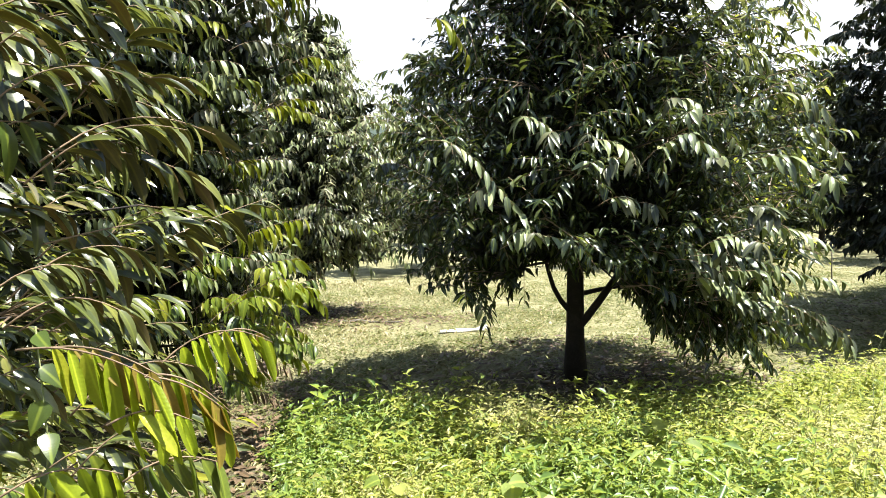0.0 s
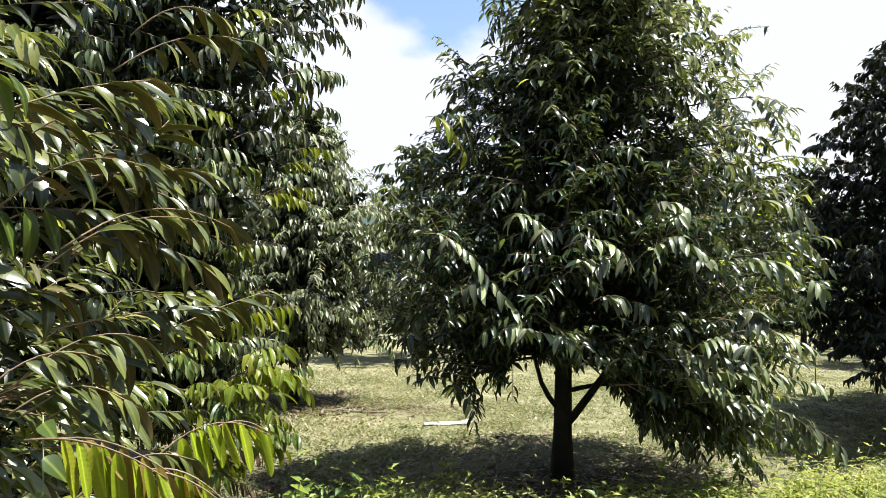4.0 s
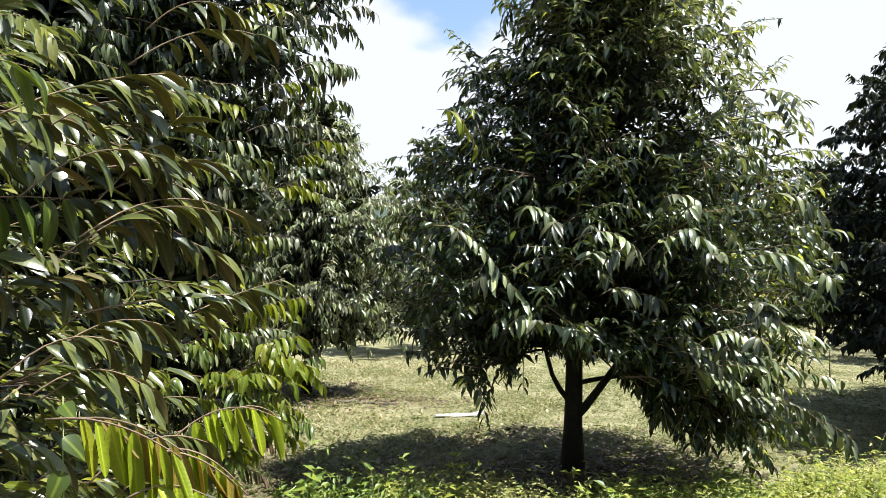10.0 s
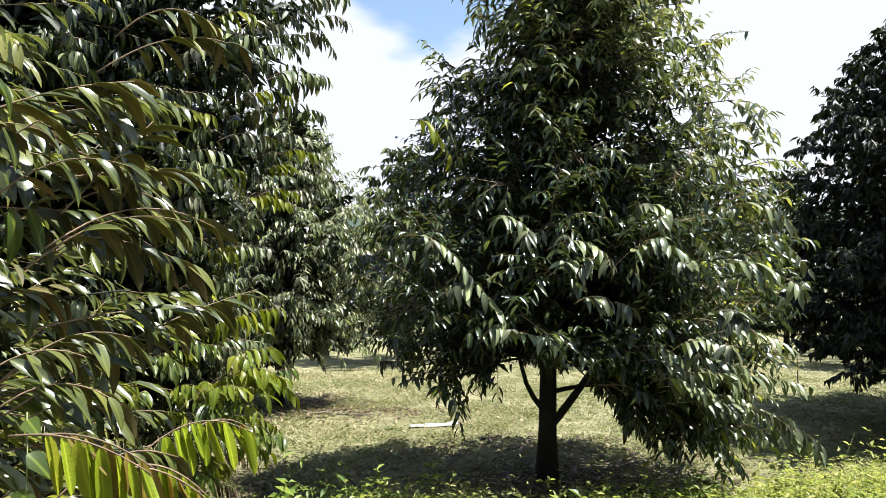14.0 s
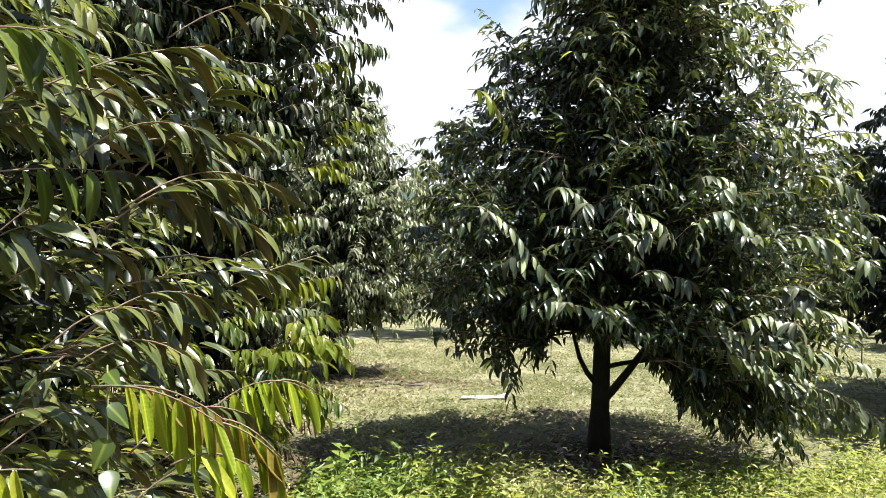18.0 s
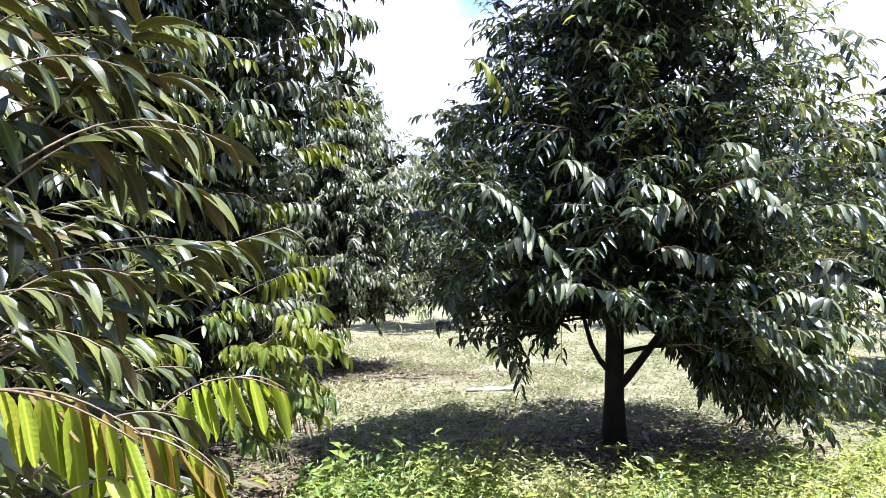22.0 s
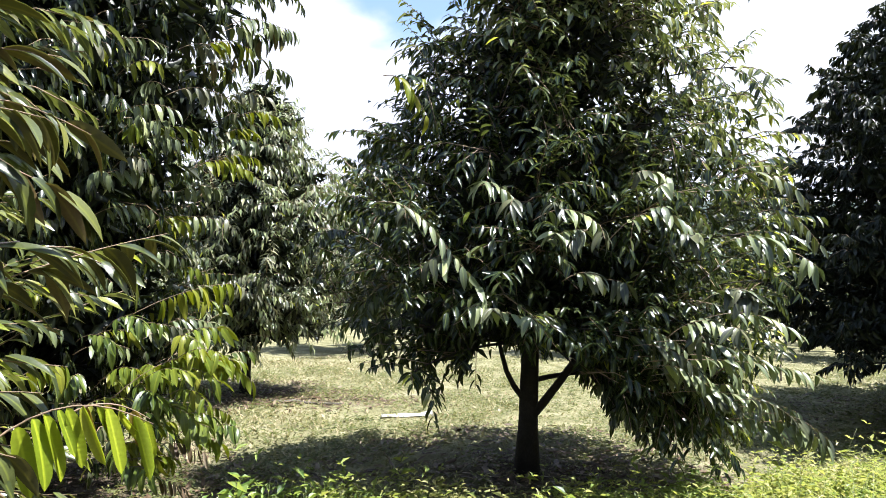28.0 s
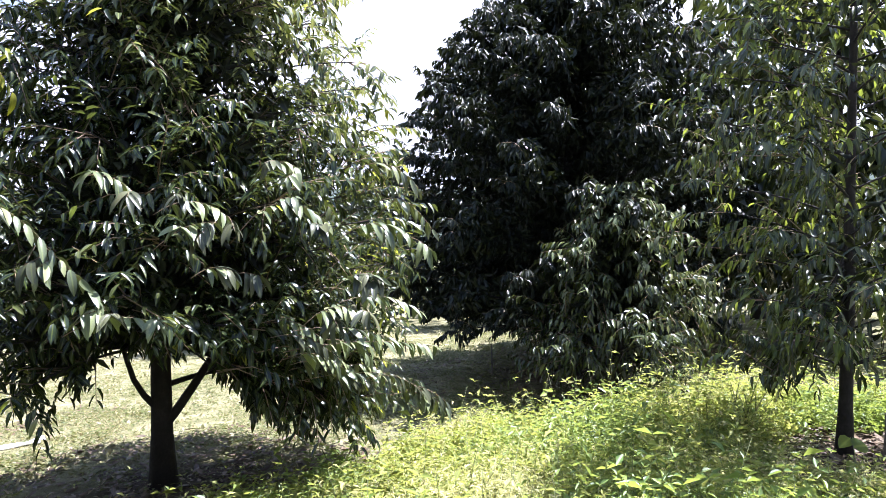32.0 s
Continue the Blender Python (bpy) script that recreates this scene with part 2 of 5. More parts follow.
# grey-green leaf made paler to put sunlight into its colour
LEAF_PALE_LIT = leaf_material("grey_green_lit_leaf", [(0.0, (0.0715, 0.0939, 0.0516)), (0.45, (0.134, 0.165, 0.086)), (0.8, (0.205, 0.242, 0.12)), (1.0, (0.295, 0.322, 0.155))],
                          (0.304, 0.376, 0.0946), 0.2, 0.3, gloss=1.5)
# near-black copy of the leaf, with shade put into its colour
LEAF_SHADED = leaf_material("shaded_leaf", [(0.0, (0.00516, 0.00877, 0.00537)), (0.5, (0.0093, 0.0145, 0.00751)), (0.85, (0.0186, 0.0248, 0.0118)), (1.0, (0.0362, 0.0439, 0.0188))],
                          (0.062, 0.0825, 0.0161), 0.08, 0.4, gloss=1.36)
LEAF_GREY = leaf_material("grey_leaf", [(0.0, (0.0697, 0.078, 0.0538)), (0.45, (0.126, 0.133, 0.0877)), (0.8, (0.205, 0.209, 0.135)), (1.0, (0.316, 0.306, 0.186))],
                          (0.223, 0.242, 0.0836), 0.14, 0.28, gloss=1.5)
LEAF_LUSH = leaf_material("lush_leaf", [(0.0, (0.0344, 0.0585, 0.0138)), (0.6, (0.0757, 0.114, 0.0234)), (1.0, (0.151, 0.193, 0.0344))], (0.378, 0.454, 0.0482), 0.36, 0.3, 0.15, gloss=1.5)
COVER = leaf_material("cover_leaf", [(0.0, (0.0463, 0.0688, 0.0227)), (0.5, (0.0925, 0.117, 0.0378)), (0.85, (0.169, 0.179, 0.0681)), (1.0, (0.278, 0.241, 0.121))],
                      (0.308, 0.316, 0.0757), 0.3, 0.5, 0.3)
DRY = leaf_material("dry_leaf", [(0.0, (0.0545, 0.036, 0.0218)), (0.5, (0.115, 0.0808, 0.0491)), (0.85, (0.164, 0.12, 0.0764)), (1.0, (0.243, 0.205, 0.147))],
                    (0.212, 0.12, 0.0437), 0.08, 0.6, 0.4)
BARK = rough_material("bark", [(0.3, (0.00868, 0.00674, 0.0053)), (0.55, (0.0202, 0.0164, 0.0135)), (0.75, (0.0433, 0.0371, 0.0308))], 9.0, 0.9, 0.006, 70)
TWIG = rough_material("twig_bark", [(0.3, (0.11, 0.0716, 0.0385)), (0.7, (0.264, 0.187, 0.11))], 14.0, 0.75, 0.002, 120)
WOOD = rough_material("weathered_wood", [(0.3, (0.0894, 0.0757, 0.0619)), (0.7, (0.206, 0.186, 0.151))], 12.0, 0.85, 0.003, 90)
PALE = rough_material("pale_husk", [(0.3, (0.427, 0.413, 0.365)), (0.7, (0.564, 0.55, 0.509))], 8.0, 0.7, 0.004, 60)
STEM = rough_material("weed_stem", [(0.3, (0.11, 0.151, 0.0413)), (0.7, (0.206, 0.206, 0.0826))], 20.0, 0.7, 0.001, 90)


def ground_material():
    m, n, l = material("orchard_ground")
    tex = n.new("ShaderNodeTexCoord")

    def noise_at(scale, detail=6.0, rough=0.6):
        t = n.new("ShaderNodeTexNoise")
        t.inputs["Scale"].default_value, t.inputs["Detail"].default_value, t.inputs["Roughness"].default_value = scale, detail, rough
        l.new(tex.outputs["Object"], t.inputs["Vector"])
        return t

    broad, mid, fine = noise_at(0.55), noise_at(3.2, 8.0, 0.7), noise_at(46.0, 5.0, 0.7)
    grass = ramp(n, [(0.30, (0.115, 0.116, 0.050)), (0.5, (0.217, 0.207, 0.102)), (0.7, (0.355, 0.325, 0.203))])
    l.new(mid.outputs["Fac"], grass.inputs["Fac"])
    soil = ramp(n, [(0.3, (0.029, 0.0205, 0.0143)), (0.55, (0.0647, 0.0469, 0.0321)), (0.75, (0.134, 0.103, 0.0736))])
    l.new(fine.outputs["Fac"], soil.inputs["Fac"])
    # bare, littered soil is written on the sheet round the trunks and on the worn patches
    # the same mask paints shade between weeds and darkens the unseen ground behind
    bare = n.new("ShaderNodeAttribute")
    bare.attribute_name = "bare"
    more = n.new("ShaderNodeMath")
    more.operation = "MULTIPLY_ADD"
    more.inputs[1].default_value = 0.9
    l.new(mid.outputs["Fac"], more.inputs[0])
    l.new(bare.outputs["Fac"], more.inputs[2])
    mask = n.new("ShaderNodeMapRange")
    mask.inputs["From Min"].default_value, mask.inputs["From Max"].default_value = 0.75, 1.05
    l.new(more.outputs[0], mask.inputs["Value"])
    mix = n.new("ShaderNodeMixRGB")
    l.new(mask.outputs["Result"], mix.inputs["Fac"])
    l.new(grass.outputs["Color"], mix.inputs["Color1"])
    l.new(soil.outputs["Color"], mix.inputs["Color2"])
    far = n.new("ShaderNodeAttribute")
    far.attribute_name = "woods"
    wood = ramp(n, [(0.3, (0.03, 0.045, 0.035)), (0.7, (0.06, 0.08, 0.06))])
    l.new(broad.outputs["Fac"], wood.inputs["Fac"])
    mix2 = n.new("ShaderNodeMixRGB")
    l.new(far.outputs["Fac"], mix2.inputs["Fac"])
    l.new(mix.outputs["Color"], mix2.inputs["Color1"])
    l.new(wood.outputs["Color"], mix2.inputs["Color2"])
    shade = ramp(n, [(0.3, (0.62, 0.62, 0.6)), (0.7, (1.25, 1.25, 1.2))])
    l.new(fine.outputs["Fac"], shade.inputs["Fac"])
    mul = n.new("ShaderNodeMixRGB")
    mul.blend_type = "MULTIPLY"
    mul.inputs["Fac"].default_value = 0.8
    l.new(mix2.outputs["Color"], mul.inputs["Color1"])
    l.new(shade.outputs["Color"], mul.inputs["Color2"])
    bump = n.new("ShaderNodeBump")
    bump.inputs["Strength"].default_value, bump.inputs["Distance"].default_value = 0.9, 0.03
    l.new(fine.outputs["Fac"], bump.inputs["Height"])
    p = n.new("ShaderNodeBsdfPrincipled")
    p.inputs["Roughness"].default_value = 0.95
    p.inputs["Specular IOR Level"].default_value = 0.2
    l.new(mul.outputs["Color"], p.inputs["Base Color"])
    l.new(bump.outputs["Normal"], p.inputs["Normal"])
    o = n.new("ShaderNodeOutputMaterial")
    l.new(p.outputs["BSDF"], o.inputs["Surface"])
    return m


GROUND = ground_material()

# ---- the lie of the land: it falls gently away from the camera, levels out, and ends in a wooded ridge ----
TRUNKS = dict(centre=(0.835, 5.92), near=(-1.95, 2.3), left=(-2.75, 5.6), middle=(-2.3, 9.95), young=(4.6, 3.4), big=(5.85, 7.6))


def lie(x, y):
    x, y = np.asarray(x, float), np.asarray(y, float)
    fall = np.where(y < 40, -0.107 * y, -4.28 - 3.2 * (1 - np.exp(-(y - 40) / 30)))
    fall = np.where(y < -10, 1.07 + 0 * y, fall)
    soft = 0.03 * np.sin(1.7 * x + 0.8 * y) * np.sin(1.1 * y - 0.6 * x) + 0.015 * np.sin(4.1 * x) * np.sin(3.3 * y + 1)
    r = np.hypot(x, y)
    ridge = np.clip((r - 260) / 160, 0, 1) ** 2 * (14 + 3 * np.sin(x / 47.0) + 2 * np.sin(x / 19.0 + y / 31.0))
    return 0.032 + fall + soft * np.clip(1 - r / 60, 0, 1) + ridge


def bare_at(x, y):
    x, y = np.asarray(x, float), np.asarray(y, float)
    b = np.zeros_like(x)
    for key, size, much in (("centre", 1.5, 0.62), ("left", 1.7, 0.7), ("middle", 1.3, 0.72), ("young", 0.75, 0.75), ("big", 1.7, 0.7), ("near", 1.4, 0.7)):
        tx, ty = TRUNKS[key]
        b = np.maximum(b, much * np.clip(1.3 - np.hypot(x - tx, (y - ty) * 1.2) / size, 0, 1))
    b = np.maximum(b, 0.42 * np.clip(1.4 - np.hypot((x + 1.2) / 1.5, (y - 9.3) / 0.8), 0, 1))
    b = np.maximum(b, 0.5 * np.clip(1.4 - np.hypot((x + 1.35) / 0.35, (y - 4.6) / 1.5), 0, 1))
    # dark gaps between the weeds: their shade put in as the soil colour
    b = np.maximum(b, 0.62 * np.clip((4.7 + 0.33 * np.clip(x - 0.8, 0, 2.8) - y) / 0.4, 0, 1) * np.clip((x + 0.95) / 0.3, 0, 1) * np.clip((8.0 - x) / 1.0, 0, 1) * np.clip(y, 0, 1))
    # the unseen ground behind is darkened to throw back less light
    return np.maximum(b, 0.6 * np.clip((1.0 - y) / 1.5, 0, 1) * np.clip((9 - np.abs(x)) / 2, 0, 1))


def mesh_from(name, verts, faces, mats, smooth=True, slots=None, uv=None):
    me = bpy.data.meshes.new(name)
    me.from_pydata([tuple(v) for v in verts] if not isinstance(verts, np.ndarray) else verts.tolist(), [], faces)
    for m in mats:
        me.materials.append(m)
    if slots is not None:
        me.polygons.foreach_set("material_index", np.asarray(slots, np.int32))
    if smooth:
        me.polygons.foreach_set("use_smooth", np.ones(len(me.polygons), bool))
    me.update()
    return me


def put_under(ob, parent):
    ob.parent = parent
    return ob


def ground_sheet():
    n = 190
    s = np.linspace(-1, 1, n)
    ax = np.sinh(s * 5.6) / np.sinh(5.6) * 1500
    xs, ys = np.meshgrid(ax + 1.0, ax + 5.0)
    xs, ys = xs.ravel(), ys.ravel()
    verts = np.stack([xs, ys, lie(xs, ys)], 1)
    i = np.arange(n * n).reshape(n, n)
    faces = np.stack([i[:-1, :-1], i[:-1, 1:], i[1:, 1:], i[1:, :-1]], -1).reshape(-1, 4).tolist()
    me = mesh_from("ground", verts, faces, [GROUND])
    for key, values in (("bare", bare_at(xs, ys)), ("woods", np.clip((np.hypot(xs, ys) - 60) / 60, 0, 1))):
        at = me.attributes.new(key, "FLOAT", "POINT")
        at.data.foreach_set("value", values.astype(np.float32))
    return tagged(new("ground", me), "sloping orchard ground of short dry grass and bare soil", "ground", kind="structure")


ground_sheet()


# ---- leaves in bulk ----
def leaf_shape(width, fold, curl, rows=(0.0, 0.14, 0.42, 0.74, 1.0), wide=(0.0, 0.72, 1.0, 0.72, 0.0), wave=0.0):
    """One pointed leaf along +x, length 1: vertices, faces and uv (across, along)."""
    verts, uv, faces = [], [], []
    last = len(rows) - 1
    for k, (s, w) in enumerate(zip(rows, wide)):
        z = -curl * s * s
        if k in (0, last):
            verts.append((s * (1 - 0.25 * curl * s), 0, z))
            uv.append((0, s))
            continue
        h = w * width / 2
        for side in (-1, 0, 1):
            verts.append((s * (1 - 0.25 * curl * s), side * h, z + abs(side) * fold * h + wave * h * math.sin(9 * s + side)))
            uv.append((side * 0.5 * w, s))
    for k in range(last):
        a, b = (0 if k == 0 else 1 + 3 * (k - 1)), 1 + 3 * k
        if k == 0:
            faces += [(0, b + 1, b), (0, b + 2, b + 1)]
        elif k == last - 1:
            faces += [(a, a + 1, b), (a + 1, a + 2, b)]
        else:
            faces += [(a, a + 1, b + 1, b), (a + 1, a + 2, b + 2, b + 1)]
    return np.array(verts), faces, np.array(uv)


def chip(width, fold, curl):
    """A small leaf of two faces, folded along its midrib."""
    h = width / 2
    return (np.array([(0, 0, 0), (0.45, -h, fold * h), (1 - 0.2 * curl, 0, -curl), (0.45, h, fold * h)]), [(0, 2, 1), (0, 3, 2)],
            np.array([(0, 0), (-0.5, 0.45), (0, 1), (0.5, 0.45)]))


FAR_SHAPES = [chip(0.38, 0.35, 0.2), chip(0.34, 0.2, 0.35), chip(0.31, 0.5, 0.1)]
SHAPES = [leaf_shape(0.28, 0.35, 0.18), leaf_shape(0.31, 0.2, 0.30), leaf_shape(0.26, 0.5, 0.08), leaf_shape(0.29, 0.3, 0.42), leaf_shape(0.24, 0.8, 0.2)]
FOUR, WIDTHS = (0.0, 0.24, 0.62, 1.0), (0.0, 0.92, 0.88, 0.0)
LIGHT_SHAPES = [leaf_shape(0.29, 0.35, 0.28, FOUR, WIDTHS), leaf_shape(0.31, 0.2, 0.40, FOUR, WIDTHS), leaf_shape(0.27, 0.5, 0.18, FOUR, WIDTHS),
                leaf_shape(0.30, 0.3, 0.55, FOUR, WIDTHS), leaf_shape(0.24, 0.8, 0.2, FOUR, WIDTHS)]
NARROW = [leaf_shape(0.26, 0.35, 0.3), leaf_shape(0.29, 0.25, 0.42), leaf_shape(0.24, 0.6, 0.2), leaf_shape(0.27, 0.3, 0.55)]
SLIM = (0.0, 0.45, 1.0), (0.0, 1.0, 0.0)
SLIM_SHAPES = [leaf_shape(0.30, 0.35, 0.3, *SLIM), leaf_shape(0.27, 0.2, 0.45, *SLIM), leaf_shape(0.25, 0.6, 0.2, *SLIM)]


def leaf_frames(points, ways, ups):
    """3 x 3 axes for many leaves: x along the leaf, z near ups."""
    x = ways / np.linalg.norm(ways, axis=1, keepdims=True)
    y = np.cross(ups, x)
    y /= np.maximum(np.linalg.norm(y, axis=1, keepdims=True), 1e-6)
    z = np.cross(x, y)
    return np.stack([x, y, z], -1)


def leaf_mass(name, points, ways, ups, sizes, mats, rng, shapes=None, slots=None):
    """One mesh of many leaves."""
    shapes = shapes or SHAPES
    axes = leaf_frames(points, ways, ups)
    kinds = rng.integers(0, len(shapes), len(points))
    verts, faces_all, offset = [], [], 0
    for k, (v, f, uv) in enumerate(shapes):
        pick = np.nonzero(kinds == k)[0]
        if not len(pick):
            continue
        w = np.einsum("nij,vj->nvi", axes[pick] * sizes[pick, None, None], v) + points[pick, None, :]
        verts.append(w.reshape(-1, 3))
        base = offset + np.arange(len(pick)) * len(v)
        for face in f:
            faces_all.append((base[:, None] + np.array(face)[None, :], np.tile(uv[list(face)], (len(pick), 1)), len(face),
                              None if slots is None else slots[pick]))
        offset += len(pick) * len(v)
    verts = np.concatenate(verts)
    loops = np.concatenate([f.ravel() for f, *_ in faces_all])
    totals = np.concatenate([np.full(len(f), c) for f, _, c, _ in faces_all])
    uv = np.concatenate([u for _, u, *_ in faces_all])
    me = bpy.data.meshes.new(name)
    me.vertices.add(len(verts))
    me.vertices.foreach_set("co", verts.astype(np.float32).ravel())
    me.loops.add(len(loops))
    me.loops.foreach_set("vertex_index", loops.astype(np.int32))
    me.polygons.add(len(totals))
    starts = np.concatenate([[0], np.cumsum(totals)[:-1]])
    me.polygons.foreach_set("loop_start", starts.astype(np.int32))
    if slots is not None:
        me.polygons.foreach_set("material_index", np.concatenate([s for *_, s in faces_all]).astype(np.int32))
    me.polygons.foreach_set("use_smooth", np.ones(len(totals), bool))
    layer = me.uv_layers.new(name="leaf")
    layer.data.foreach_set("uv", uv.astype(np.float32).ravel())
    for m in mats:
        me.materials.append(m)
    me.update(calc_edges=True)
    me.validate()
    return me


def one_leaf(name, shape, mats, back=False):
    """A single leaf as a mesh; back: a second skin on its underside, in the second material."""
    v, f, uv = shape
    verts, faces, uvs, slots = v.tolist(), [tuple(q) for q in f], uv.tolist(), [0] * len(f)
    if back:
        n = len(verts)
        verts += (v - np.array([0, 0, 0.006])).tolist()
        faces += [tuple(n + i for i in reversed(q)) for q in f]
        uvs += uv.tolist()
        slots += [1] * len(f)
    me = mesh_from(name, np.array(verts), faces, mats, True, slots)
    layer = me.uv_layers.new(name="leaf")
    for lp in me.loops:
        layer.data[lp.index].uv = uvs[lp.vertex_index]
    return me


def tube(curve, radii, sides=6):
    """Vertices and faces of a tapering tube along a polyline, its end closed."""
    curve = np.asarray(curve, float)
    way = np.gradient(curve, axis=0)
    way /= np.linalg.norm(way, axis=1, keepdims=True)
    ref = np.array([0.31, 0.9, 0.28])
    a = np.cross(way, ref)
    a /= np.maximum(np.linalg.norm(a, axis=1, keepdims=True), 1e-6)
    b = np.cross(way, a)
    ang = np.arange(sides) * 2 * np.pi / sides
    ring = curve[:, None] + np.asarray(radii)[:, None, None] * (np.cos(ang)[None, :, None] * a[:, None] + np.sin(ang)[None, :, None] * b[:, None])
    n, faces = len(curve), []
    for k in range(n - 1):
        for j in range(sides):
            faces.append((k * sides + j, k * sides + (j + 1) % sides, (k + 1) * sides + (j + 1) % sides, (k + 1) * sides + j))
    faces.append(tuple((n - 1) * sides + j for j in range(sides)))
    faces.append(tuple(reversed(range(sides))))
    return ring.reshape(-1, 3), faces


def tubes_mesh(name, pieces, mat):
    verts, faces, n = [], [], 0
    for v, f in pieces:
        verts.append(v)
        faces += [tuple(n + i for i in q) for q in f]
        n += len(v)
    return mesh_from(name, np.concatenate(verts), faces, [mat])


def arc(start, way, length, droop, steps=6):
    """A shoot that sets out along way and bends over downwards."""
    p, d, pts = np.array(start, float), np.array(way, float) / np.linalg.norm(way), [np.array(start, float)]
    for k in range(steps):
        d = d + np.array([0, 0, -droop / steps * (0.4 + 1.2 * k / steps)])
        d /= np.linalg.norm(d)
        p = p + d * length / steps
        pts.append(p.copy())
    return np.array(pts)


def along(curve, s):
    """Point and direction at the share s of a polyline."""
    x = s * (len(curve) - 1)
    k = min(int(x), len(curve) - 2)
    f = x - k
    return curve[k] * (1 - f) + curve[k + 1] * f, curve[k + 1] - curve[k]


def shoot_leaves(curve, count, size, rng, hang=0.75, first=0.18, spread=1.0, ahead=0.55, face=None):
    """Leaves in two rows along a shoot, hanging: points, directions, normals, sizes."""
    P, W, U, S = [], [], [], []
    for k in range(count):
        s = first + (1 - first) * (k + 0.5 * rng.random()) / count
        p, d = along(curve, min(s, 0.999))
        d = d / np.linalg.norm(d)
        side = np.cross(d, (0, 0, 1.0) if face is None else face)
        side /= max(np.linalg.norm(side), 1e-6)
        sign = 1 if k % 2 else -1
        out = (0.55 + 0.35 * rng.random()) * spread
        w = d * (ahead + 0.3 * rng.random()) + side * sign * out + np.array([0, 0, -hang * (0.3 + 1.2 * rng.random())]) + rng.normal(0, 0.16, 3)
        u = np.array([0, 0, 1.0]) + 0.5 * side * sign + d * 0.4 + rng.normal(0, 0.3, 3)
        if face is not None:
            # the two rows spread to either side and turn their upper faces outwards
            u = np.array(face) + 0.25 * side * sign + rng.normal(0, 0.3, 3)
        if hang > 2:
            w = w + np.array([0.2, -0.25, 0])
            u = np.array([0.8, -0.8, 0.1]) + rng.normal(0, 0.65, 3)
        P.append(p), W.append(w), U.append(u), S.append(size * (0.72 + 0.5 * rng.random()) * (1 if s < 0.9 else 0.8))
    return P, W, U, S


LEAF_MESHES = {}


def leaf_pieces(tree, P, W, U, S, mat, rng, mats=None, back=False, key="leaf", shapes=None):
    """Leaves as parts of their own, on a few shared meshes."""
    key = (key, mat.name)
    if key not in LEAF_MESHES:
        LEAF_MESHES[key] = [one_leaf("leaf", sh, mats or [mat], back) for sh in (shapes or SHAPES)]
    axes = leaf_frames(P, W, U)
    for p, a, s in zip(P, axes, S):
        ob = new("leaf", LEAF_MESHES[key][int(rng.integers(0, len(LEAF_MESHES[key])))])
        ob.matrix_world = Matrix.LocRotScale(Vector(p), Matrix(a.tolist()).to_quaternion(), Vector((s, s, s)))
        ob.parent = tree


def profile_at(profile, h):
    hs, rs = zip(*profile)
    return float(np.interp(h, hs, rs))


